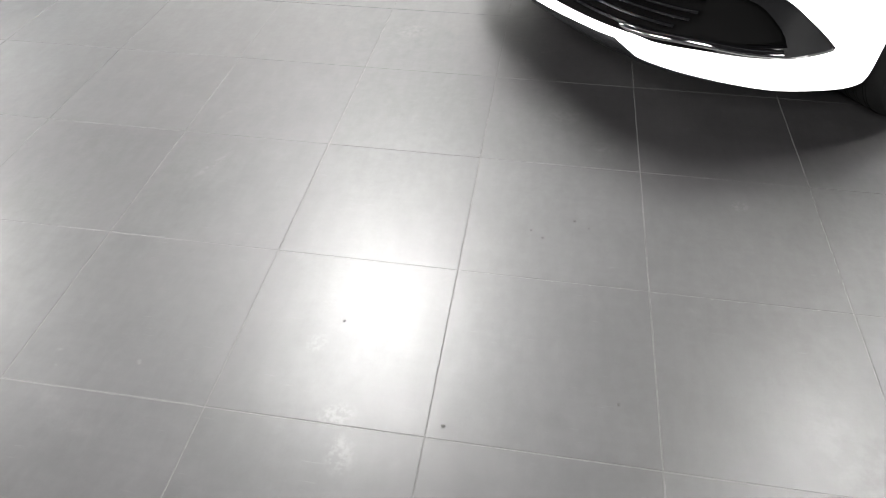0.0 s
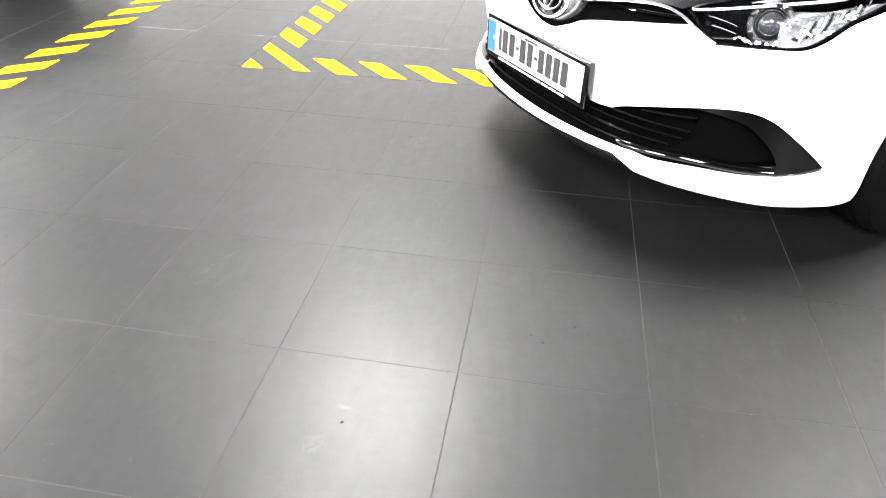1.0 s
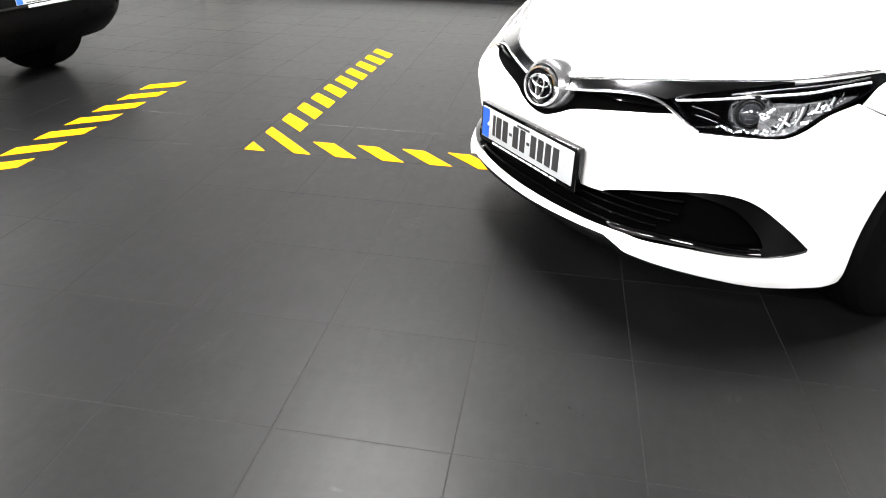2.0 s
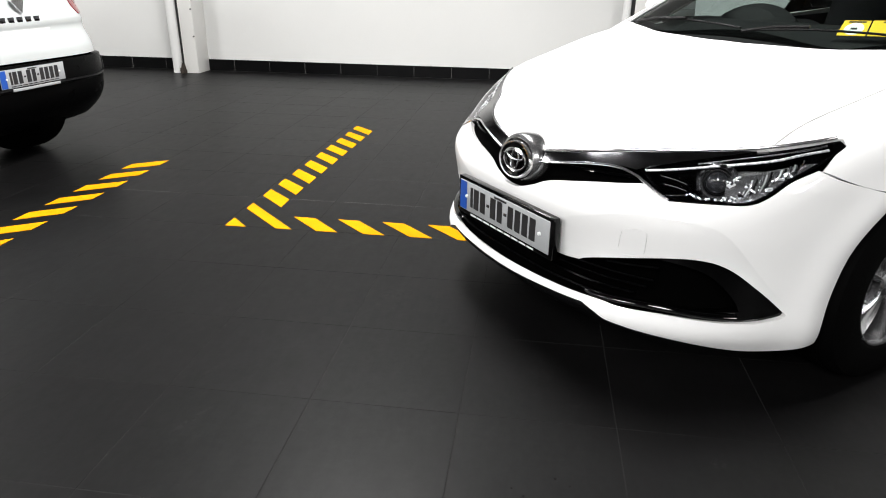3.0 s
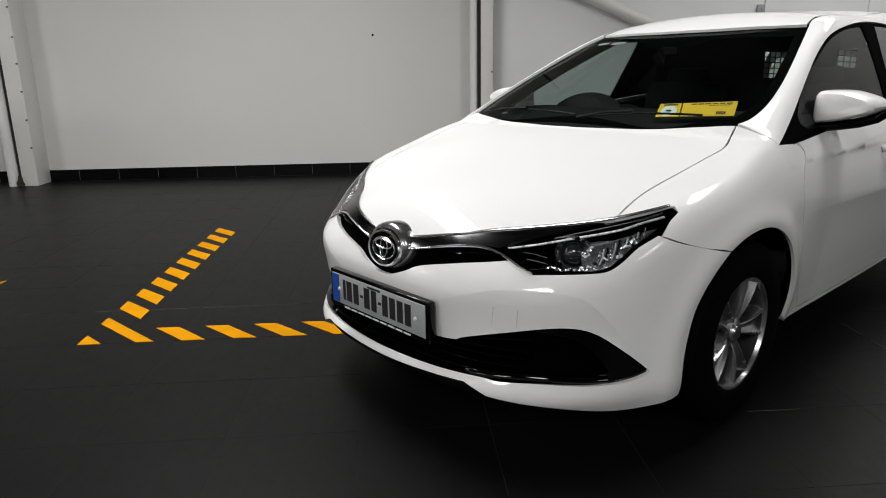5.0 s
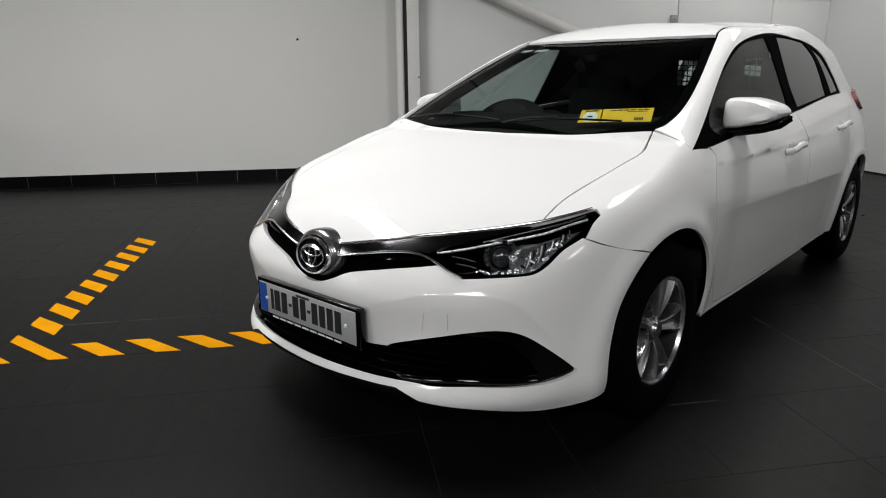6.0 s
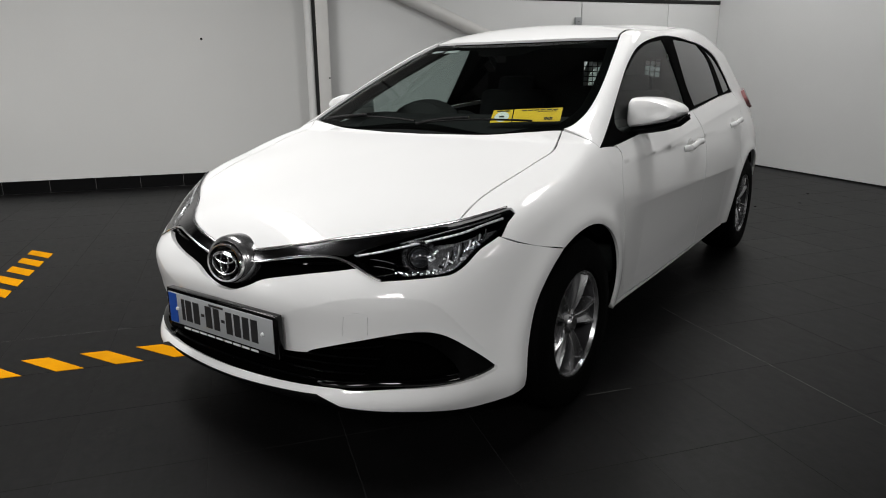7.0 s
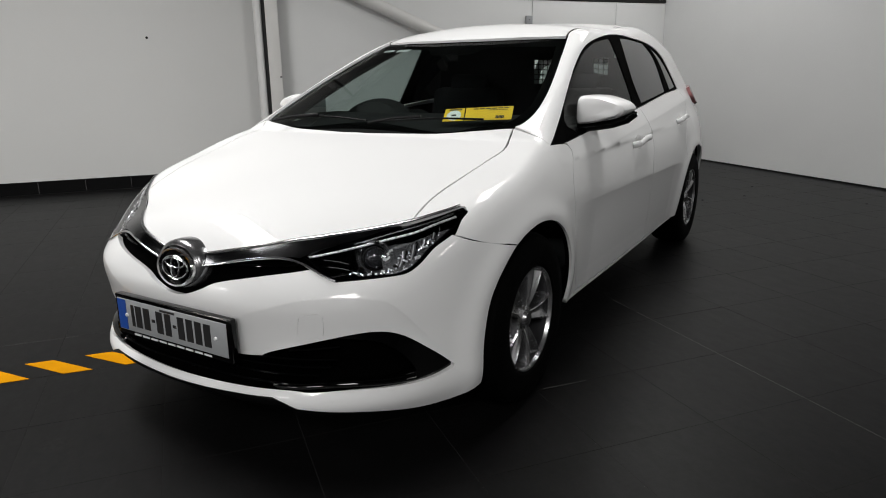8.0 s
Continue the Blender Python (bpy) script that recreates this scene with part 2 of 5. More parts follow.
TINTED_GLASS = material("blanked_glass", (0.012, 0.012, 0.013), 0.05, vary=0.1, scale=5, rough_vary=0.02, specular=0.25)
DOOR_GLASS = pane("door_glass", (0.80, 0.90, 0.88), 0.66, shine_most=0.5)
LAMP_GLASS = pane("lamp_cover", (0.97, 0.98, 1.0), 0.95)
RED_LENS = material("red_lamp_lens", (0.24, 0.015, 0.018), 0.15, coat=1.0, vary=0.1, scale=40)
PALE_LENS = material("pale_red_lens", (0.30, 0.13, 0.13), 0.2, coat=0.6, vary=0.15, scale=40)
WHITE_PLATE = material("white_plate", (0.34, 0.35, 0.36), 0.35, vary=0.05, scale=30)
PLATE_BLUE = material("plate_blue", (0.01, 0.07, 0.36), 0.4, vary=0.08, scale=30)
INK = material("black_print", (0.012, 0.012, 0.013), 0.5, vary=0.1, scale=40)
YELLOW_CARD = material("yellow_card", (0.75, 0.47, 0.012), 0.55, vary=0.05, scale=25)
CARD_WHITE = material("white_print", (0.7, 0.72, 0.72), 0.55, vary=0.06, scale=40)
CABIN = material("dark_cabin_trim", (0.004, 0.004, 0.0043), 0.7, vary=0.15, scale=10, bump=0.3, bump_scale=350, specular=0.15)
SEAT_CLOTH = material("charcoal_seat_cloth", (0.005, 0.005, 0.0055), 0.9, specular=0.1, vary=0.2, scale=14, bump=0.5, bump_scale=500)
WIRE = material("black_wire", (0.015, 0.015, 0.015), 0.5)
TAPE = material("yellow_floor_paint", (0.56, 0.242, 0.0015), 0.7, specular=0.03, vary=0.13, scale=9, bump=0.2, bump_scale=160, rough_vary=0.12)
WALL = material("white_wall_paint", (0.66, 0.66, 0.648), 0.6, vary=0.035, scale=0.9, bump=0.12, bump_scale=90)
BOARD = material("white_wall_board", (0.69, 0.695, 0.69), 0.45, vary=0.03, scale=1.3, bump=0.05, bump_scale=60)
STEELWORK = material("white_painted_steel", (0.70, 0.69, 0.67), 0.45, vary=0.05, scale=3, bump=0.08, bump_scale=120)
PIPE_WHITE = material("white_plastic_pipe", (0.68, 0.68, 0.67), 0.4, vary=0.04, scale=3)
GAP_BLACK = material("dark_gap", (0.008, 0.008, 0.008), 0.8)
GROUT = material("grey_grout", (0.0085, 0.0082, 0.0078), 0.6, vary=0.2, scale=5, bump=0.2, bump_scale=300, specular=0.115)
WORN_GROUT = material("worn_grout", (0.0115, 0.0113, 0.011), 0.85, vary=0.6, scale=9, specular=0.12)
PALE_GROUT = material("pale_grout", (0.12, 0.118, 0.115), 0.85, vary=0.5, scale=14)
SKIRTING = material("black_skirting_tile", (0.0022, 0.0022, 0.0025), 0.3, vary=0.15, scale=8, bump=0.1, bump_scale=80, specular=0.2)
UNSEEN_DARK = material("dark_unseen_wall", (0.16, 0.16, 0.165), 0.6, vary=0.06, scale=1)
ROOF_METAL = material("grey_roof_lining", (0.06, 0.062, 0.065), 0.7, vary=0.06, scale=1)
TILES = tile_material()


# ---- the hall ----
X0, X1, Y0, Y1 = -11.0, 6.55, -9.0, 6.37
solid("wall_back", box(X0 - 0.2, X1 + 0.2, Y1, Y1 + 0.2, -0.1, CEILING), WALL, "plain white painted back wall of the hall", "wall", kind="structure")
solid("wall_side", box(X1, X1 + 0.2, Y0, Y1, 0.018, CEILING), BOARD, "smooth white side wall above a thin dark floor gap", "wall", kind="structure")
solid("trim", box(X1 + 0.012, X1 + 0.2, Y0, Y1, -0.05, 0.016), GAP_BLACK, "dark gap along the foot of the wall", "trim", kind="structure")
# never in view; its dark grey only holds back fill light from the front
solid("wall_front", box(X0 - 0.2, X1 + 0.2, Y0 - 0.2, Y0, -0.1, CEILING), UNSEEN_DARK, "unseen wall behind the viewer, dark grey to cut its bounce light", "wall", kind="structure")
solid("wall_far_side", box(X0 - 0.2, X0, Y0, Y1, -0.1, CEILING), WALL, "plain white wall at the hall's far side", "wall", kind="structure")
bm = box(X0, X1, Y0, Y1, CEILING, CEILING + 0.15)
for k in range(13):
    y = Y0 + 0.6 + k * 1.2
    add_box(bm, X0, X1, y - 0.03, y + 0.03, CEILING - 0.1, CEILING + 0.01)
solid("ceiling", bm, ROOF_METAL, "grey sheet ceiling with narrow purlins", "ceiling", kind="structure", smooth=False)


def ceiling_panel(x, y, watts, w):
    """A flat white lighting panel, inferred or added as fill, under the purlins: housing, and a lamp in its opening."""
    d = 2.2 if w > 1 else 1.5
    lamp = thing("ceiling_or_fill_light", "unseen rectangular lighting panel, inferred or added as fill, in a white metal housing", "ceiling light", pose(x, y, CEILING - 0.12), "ceiling lights")
    bm = box(-w / 2, w / 2, -d / 2, d / 2, 0.02, 0.06)
    for s in (-1, 1):
        add_box(bm, s * (w / 2 + 0.015) - 0.015, s * (w / 2 + 0.015) + 0.015, -d / 2 - 0.03, d / 2 + 0.03, -0.02, 0.06)
        add_box(bm, -w / 2, w / 2, s * (d / 2 + 0.015) - 0.015, s * (d / 2 + 0.015) + 0.015, -0.02, 0.06)
    part("housing", bm, STEELWORK, lamp, smooth=False)
    data = bpy.data.lights.new("panel_light", "AREA")
    data.shape, data.size, data.size_y, data.energy, data.color = "RECTANGLE", w - 0.02, d - 0.02, watts, (1.0, 0.99, 0.975)
    glow = new("panel_light", data)
    glow.matrix_world = pose(x, y, CEILING - 0.125)
    return lamp


for x, y, watts, w in PANELS:
    ceiling_panel(x, y, watts, w)


def wall_column(x, width, slot, bolts, name_label):
    """A boxed steel column with a dark slot at its side and a row of bolts down its edge."""
    column = thing("steel_column", name_label, "column", pose(x, 0, 0), "wall columns")
    part("post", box(0, width, Y1 - 0.29, Y1 + 0.02, 0, CEILING, 0.006), STEELWORK, column)
    part("slot", box(-slot, 0.0, Y1 - 0.285, Y1 + 0.01, 0, CEILING), GAP_BLACK, column, "black gap beside the post", smooth=False)
    for z in bolts:
        part("bolt", lathe([(0, 0.012), (0.009, 0.012), (0.011, 0)], 10, pose(width - 0.012, Y1 - 0.289, z, 90, 0, 0)), BOLT_GREY, column)
    return column


def downpipe(x, radius, joints):
    """An upright plastic pipe with a ringed collar at each joint."""
    pipe = thing("downpipe", "white plastic downpipe fixed beside a column", "pipe", pose(x, Y1 - 0.24, 0), "downpipes")
    part("pipe", lathe([(radius, 0.0), (radius, CEILING)], 28), PIPE_WHITE, pipe)
    for z in joints:
        collar = part("collar", lathe([(radius, z - 0.058), (radius + 0.006, z - 0.056), (radius + 0.012, z - 0.045), (radius + 0.012, z + 0.045), (radius + 0.006, z + 0.056), (radius, z + 0.058)], 28), PIPE_WHITE, pipe)
        for dz in (-0.060, 0.060):
            part("seal", lathe([(radius, z + dz - 0.004), (radius + 0.004, z + dz - 0.003), (radius + 0.004, z + dz + 0.003), (radius, z + dz + 0.004)], 28), BOLT_GREY, collar)
    return pipe


BUMPER_BLACK = material("deep_black_plastic", (0.0011, 0.0011, 0.0012), 0.30, vary=0.15, scale=12, bump=0.2, bump_scale=500, specular=0.06)
BOLT_GREY = material("dull_bolt_grey", (0.13, 0.13, 0.13), 0.6, vary=0.2, scale=30)
wall_column(-3.985, 0.170, 0.026, (0.42, 0.72, 1.02, 1.31, 1.58, 1.88, 2.18), "white boxed steel column with bolts against the wall")
wall_column(1.136, 0.135, 0.029, (1.15,), "white boxed steel column with one bolt against the wall")
downpipe(-4.085, 0.065, (1.42, 3.2))
downpipe(1.062, 0.044, ())
# a scrap of dark dirt in the slot at the foot of the far column
bm = bmesh.new()
bmesh.ops.create_icosphere(bm, subdivisions=3, radius=1)
for v in bm.verts:
    v.co = Vector((v.co.x * 0.035, v.co.y * 0.05, max(0, v.co.z) * 0.11)) * (1 + 0.35 * noise.noise(v.co * 2.3))
solid("rust_patch", bm, material("rusty_dirt", (0.03, 0.022, 0.017), 0.9, vary=0.4, scale=60), "dark rusty dirt at the foot of a column", "dirt", pose(-4.0, Y1 - 0.3, 0))

brace = thing("diagonal_brace", "white round steel brace sloping across the wall boards", "brace", pose(0, 0, 0))
part("tube", tube([(1.3, 6.2, 2.40), (2.3, 6.2, 1.975), (3.6, 6.2, 1.425), (6.4, 6.2, 0.24)], 0.075, 24), STEELWORK, brace)
part("end_plate", box(1.27, 1.33, 6.12, 6.28, 2.28, 2.52, 0.004), STEELWORK, brace)

# lining boards beyond the second column
for a, b in ((1.30, 4.478), (4.49, 5.745), (5.752, 6.545)):
    solid("wall_board", box(a, b, Y1 - 0.04, Y1 - 0.002, 0.0, 2.040, 0.003), BOARD, "large white lining board fixed to the wall", "board", group="lining boards")
solid("board_cap", box(1.30, 6.545, Y1 - 0.05, Y1 - 0.002, 2.044, 2.085), GAP_BLACK, "thin dark strip along the top of the boards", "strip")
switch = thing("switch_box", "small grey box fixed on the wall board", "switch box", pose(4.43, Y1 - 0.04, 1.80))
part("cover", box(-0.045, 0.045, -0.035, 0.0, -0.05, 0.05, 0.006), material("grey_plastic", (0.32, 0.33, 0.34), 0.5), switch)
part("lid_screw", lathe([(0, 0.003), (0.006, 0.002), (0.007, 0)], 10, pose(0, -0.035, 0.0, 90, 0, 0)), STEEL, switch)
plug = thing("wall_plug", "small black plug in the white wall", "wall plug", pose(-0.06, Y1, 1.57, 90, 0, 0))
part("head", lathe([(0, 0.008), (0.009, 0.007), (0.013, 0.0)], 14), SATIN_BLACK, plug)


# ---- yellow floor markings, hand-painted 45 degree bars ----
def floor_bar(outline, label):
    solid("floor_marking", prism([(x + 0.003 * noise.noise(Vector((x * 9, y * 9, i))), y + 0.003 * noise.noise(Vector((y * 9, x * 9, i + 5)))) for i, (x, y) in enumerate(outline)], 0.0022, pose(0, 0, 0.0)), TAPE, label, "floor marking", group="yellow bay markings", smooth=False)


for k in range(8):
    x = -0.851 + 0.2305 * k
    floor_bar([(x, 1.327), (x + 0.106, 1.327), (x - 0.062, 1.499), (x - 0.170, 1.499)], "yellow slanted bar of a painted bay line")
floor_bar([(-1.312, 1.322), (-1.207, 1.322), (-1.312, 1.432)], "yellow triangle at the corner of a bay line")
floor_bar([(-1.312, 1.582), (-1.057, 1.327), (-0.976, 1.327), (-1.312, 1.668)], "long yellow bar at the corner of two bay lines")
for k in range(9):
    y = 1.800 + 0.2165 * k
    x = -1.308 + 0.030 * (y - 1.8)
    floor_bar([(x, y), (x + 0.166, y - 0.170), (x + 0.166, y - 0.042), (x, y + 0.118)], "yellow slanted bar of a painted bay line")
for k in range(11):
    y = 2.146 - 0.2335 * k
    floor_bar([(-2.370, y), (-2.190, y + 0.130), (-2.190, y + 0.244), (-2.370, y + 0.118)], "yellow slanted bar of the neighbouring bay line")


def spline(xs, ys):
    """A natural cubic through the knots, as a function on arrays; flat slopes beyond the ends."""
    xs, ys = np.array(xs, float), np.array(ys, float)
    n, h = len(xs), np.diff(xs)
    a, b = np.eye(n), np.zeros(n)
    for i in range(1, n - 1):
        a[i, i - 1], a[i, i], a[i, i + 1] = h[i - 1], 2 * (h[i - 1] + h[i]), h[i]
        b[i] = 6 * ((ys[i + 1] - ys[i]) / h[i] - (ys[i] - ys[i - 1]) / h[i - 1])
    m = np.linalg.solve(a, b)

    def at(v):
        v = np.clip(v, xs[0], xs[-1])
        i = np.clip(np.searchsorted(xs, v) - 1, 0, n - 2)
        p, q, w = xs[i + 1] - v, v - xs[i], h[i]
        return (m[i] * p ** 3 + m[i + 1] * q ** 3) / (6 * w) + (ys[i] / w - m[i] * w / 6) * p + (ys[i + 1] / w - m[i + 1] * w / 6) * q
    return at


def smax(a, b, k):
    """The larger of two fields, rounded over k where they meet."""
    h = np.clip(0.5 + 0.5 * (a - b) / k, 0, 1)
    return a * h + b * (1 - h) + k * h * (1 - h)


# the hatchback's form, in metres: x to its left, y to its tail from the front axle, z up
HALF_WIDTH = spline([0.05, 0.2, 0.34, 0.5, 0.66, 0.78, 0.86, 0.94, 1.02, 1.1], [0.76, 0.800, 0.832, 0.852, 0.860, 0.8491, 0.8241, 0.7861, 0.7471, 0.70])
NOSE = spline([0.05, 0.17, 0.215, 0.25, 0.3, 0.38, 0.46, 0.53, 0.6, 0.66, 0.74, 0.9], [-0.72, -0.815, -0.862, -0.866, -0.838, -0.833, -0.842, -0.848, -0.820, -0.788, -0.735, -0.60])
TAIL = spline([0.1, 0.3, 0.5, 0.8, 1.0, 1.2], [3.339, 3.449, 3.469, 3.449, 3.389, 3.289])
BONNET = spline([-1.0, -0.84, -0.7, -0.5, -0.2, 0.1, 0.35, 0.7, 1.45, 2.7, 3.4], [0.62, 0.68, 0.745, 0.81, 0.885, 0.945, 0.972, 0.99, 1.02, 1.06, 1.06])
BONNET_DROP = spline([-1.0, -0.7, -0.44, -0.1, 0.2, 0.6, 3.4], [0.15, 0.1600, 0.0721, 0.0434, 0.0226, 0.02, 0.02])
ROOF = spline([0.6, 1.05, 1.35, 1.75, 2.3, 2.8, 3.4], [1.27, 1.392, 1.43, 1.4419, 1.4759, 1.4165, 1.2584])
FRONT_CENTRE, REAR_CENTRE = 0.12, 2.3
CHEEK = spline([14, 21.6, 27.3, 32.7, 38, 41.6, 46.5, 52.2, 57.1, 62], [0.49, 0.533, 0.559, 0.563, 0.558, 0.540, 0.455, 0.352, 0.280, 0.24])


def cheek_hollow(ax, y, z):
    """How far the bumper's cheek falls back under its crease."""
    turn = np.degrees(np.arctan2(ax, np.maximum(FRONT_CENTRE - y, 1e-3)))
    below = 1 - np.exp(-np.maximum(0, CHEEK(turn) - z) / 0.05)
    reach = np.clip((turn - 12) / 14, 0, 1) * np.clip((60 - turn) / 8, 0, 1) * np.clip((z - 0.30) / 0.12, 0, 1)
    return 0.010 * below * reach * np.clip((0.0 - y) / 0.2, 0, 1)


def door_hollow(y, z):
    """How far the doors fall back under the crease along their middle and under the one at their shoulder."""
    under = np.maximum(0, 0.662 - 0.028 * (y - 0.42) - z)
    reach = np.clip((y - 0.40) / 0.25, 0, 1) * np.clip((2.34 - y) / 0.2, 0, 1) * np.clip((z - 0.20) / 0.14, 0, 1)
    below = np.maximum(0, 0.820 + 0.063 * (y - 0.285) - z)
    length = np.clip((y - 0.30) / 0.3, 0, 1) * np.clip((3.0 - y) / 0.3, 0, 1)
    return 0.014 * (1 - np.exp(-under / 0.06)) * reach + 0.013 * (1 - np.exp(-below / 0.04)) * length * np.exp(-(below / 0.30) ** 2)


def screen_sweep(ax):
    """How far the windscreen sweeps back towards its edges, most of all round the pillars."""
    return 0.24 * ax ** 2 + 3.0 * np.maximum(0, ax - 0.60) ** 2


def hatch_body(x, y, z):
    """Below zero inside the body, above it outside; close to metres."""
    ax = np.abs(x)
    ahead = np.maximum(0, FRONT_CENTRE - y) / (FRONT_CENTRE - NOSE(z))
    behind = np.maximum(0, y - REAR_CENTRE) / (TAIL(z) - REAR_CENTRE)
    flare = 0.034 * np.exp(-((z - 0.22) / 0.2) ** 2) * np.clip((0.3 - y) / 0.55, 0, 1)
    for axle in (0.0, 2.72):
        flare = flare + 0.016 * np.exp(-((np.hypot(y - axle, z - 0.315) - 0.375) / 0.055) ** 2)
    rise = np.clip((z - 0.54) / 0.12, 0, 1)
    plan = ((ax / (HALF_WIDTH(z) + flare)) ** (3.1 + 0.151 * rise) + ahead ** (2.4 + 0.021 * rise) + behind ** 4.92) ** 0.4
    side = 0.85 * (plan - 1) + cheek_hollow(ax, y, z) + door_hollow(y, z)
    top = z - (BONNET(y) - BONNET_DROP(y) * (ax / 0.62) ** 2)
    lower = smax(side, top * 0.93, 0.0677)
    screen = (z - 1.336 - 0.42 * (y - 0.987 - screen_sweep(ax))) * 0.92
    glass_side = (ax - (0.7776 - 0.4230 * (z - 0.95) - 0.10 * (z - 0.95) ** 2 - 0.0230 * np.maximum(0, y - 1.6) ** 2)) * 0.92
    roof = z - (ROOF(y) - 0.0548 * (ax / 0.6) ** 2)
    back = (y - 3.247 + 0.659 * (z - 1.0)) * 0.85
    upper = smax(smax(screen, roof, 0.05), smax(glass_side, back, 0.06), 0.035)
    upper = np.maximum(upper, 0.86 - z)
    upper = smax(upper, (0.11 + 0.25 * ax ** 2 - y) * 0.8, 0.03)
    return -smax(-lower, -upper, 0.03)


def screen_plane(x, y, z):
    """The windscreen alone, without the rounding at its edges."""
    return (z - 1.336 - 0.42 * (y - 0.987 - screen_sweep(np.abs(x)))) * 0.92


# ---- panels: outlines laid on a body's form ----
def outline_of(points, step):
    """A closed outline through the points: straight between corners, else a smooth curve. A point may end in 'c' to be a corner."""
    pts = [np.array(p[:-1] if isinstance(p[-1], str) else p, float) for p in points]
    corner = [isinstance(p[-1], str) for p in points]
    n, made = len(pts), []
    for i in range(n):
        a, b, c, d = pts[i - 1], pts[i], pts[(i + 1) % n], pts[(i + 2) % n]
        if corner[i]:
            a = 2 * b - c
        if corner[(i + 1) % n]:
            d = 2 * c - b
        m = max(1, int(round(np.linalg.norm(c - b) / step)))
        for k in range(m):
            t = k / m
            made.append(0.5 * (2 * b + (c - a) * t + (2 * a - 5 * b + 4 * c - d) * t * t + (3 * b - a - 3 * c + d) * t ** 3))
    return np.array(made)


def inset(loop, gap):
    """Moves a closed outline inwards by gap."""
    before, after = np.roll(loop, 1, 0), np.roll(loop, -1, 0)
    t = after - before
    t /= np.maximum(np.linalg.norm(t, axis=1, keepdims=True), 1e-9)
    area = 0.5 * np.sum(loop[:, 0] * after[:, 1] - after[:, 0] * loop[:, 1])
    side = np.stack([-t[:, 1], t[:, 0]], 1) * (1 if area > 0 else -1)
    return loop + side * gap


def inside(points, loop):
    x, y = points[:, 0][:, None], points[:, 1][:, None]
    a, b = loop, np.roll(loop, -1, 0)
    cross = (a[None, :, 1] > y) != (b[None, :, 1] > y)
    at = a[None, :, 0] + (y - a[None, :, 1]) / np.where(np.abs(b[:, 1] - a[:, 1]) < 1e-12, 1e-12, b[:, 1] - a[:, 1])[None] * (b[:, 0] - a[:, 0])[None]
    return (cross & (x < at)).sum(1) % 2 == 1


def normals_on(field, p, h=6e-4):
    g = np.stack([field(*(p + h * e).T) - field(*(p - h * e).T) for e in np.eye(3)], 1)
    return g / np.maximum(np.linalg.norm(g, axis=1, keepdims=True), 1e-9)


class Along:
    """Lays flat outlines on a body along one direction d, out of which the body is seen."""

    def __init__(self, field, d, centre=(0, 1.2, 0.7)):
        self.field, self.d, self.c = field, np.array(d, float) / np.linalg.norm(d), np.array(centre, float)
        up = np.array([0, 0, 1.0]) if abs(self.d[2]) < 0.9 else np.array([0, 1.0, 0])
        self.e1 = np.cross(up, self.d)
        self.e1 /= np.linalg.norm(self.e1)
        self.e2 = np.cross(self.d, self.e1)

    def flat(self, p):
        p = np.array(p, float) - self.c
        return np.stack([p @ self.e1, p @ self.e2], -1)

    def lay(self, q):
        far = self.c + q[:, :1] * self.e1 + q[:, 1:] * self.e2
        ts = np.linspace(3.0, -2.2, 105)
        vals = np.stack([self.field(*(far + t * self.d).T) for t in ts], 1)
        hit = np.argmax(vals < 0, 1)
        hit = np.where((vals < 0).any(1), hit, np.argmin(vals, 1))
        hi, lo = ts[np.maximum(hit - 1, 0)], ts[hit]
        for _ in range(26):
            mid = 0.5 * (hi + lo)
            out = self.field(*(far + mid[:, None] * self.d).T) > 0
            hi, lo = np.where(out, mid, hi), np.where(out, lo, mid)
        return far + lo[:, None] * self.d


class Around:
    """Lays outlines in (degrees from straight ahead, height) on a body, out from an upright axis at (0, y)."""

    def __init__(self, field, y, sign=-1, radius=0.9):
        self.field, self.y, self.sign, self.r = field, y, sign, radius

    def flat(self, p):
        p = np.array(p, float)
        return np.stack([np.radians(p[:, 0]) * self.r, p[:, 1]], -1)

    def lay(self, q):
        a = q[:, 0] / self.r
        way = np.stack([np.sin(a), self.sign * np.cos(a), 0 * a], 1)
        base = np.stack([0 * a, 0 * a + self.y, q[:, 1]], 1)
        lo, hi = np.full(len(q), 0.05), np.full(len(q), 1.6)
        for _ in range(34):
            mid = 0.5 * (hi + lo)
            out = self.field(*(base + mid[:, None] * way).T) > 0
            hi, lo = np.where(out, mid, hi), np.where(out, lo, mid)
        return base + lo[:, None] * way


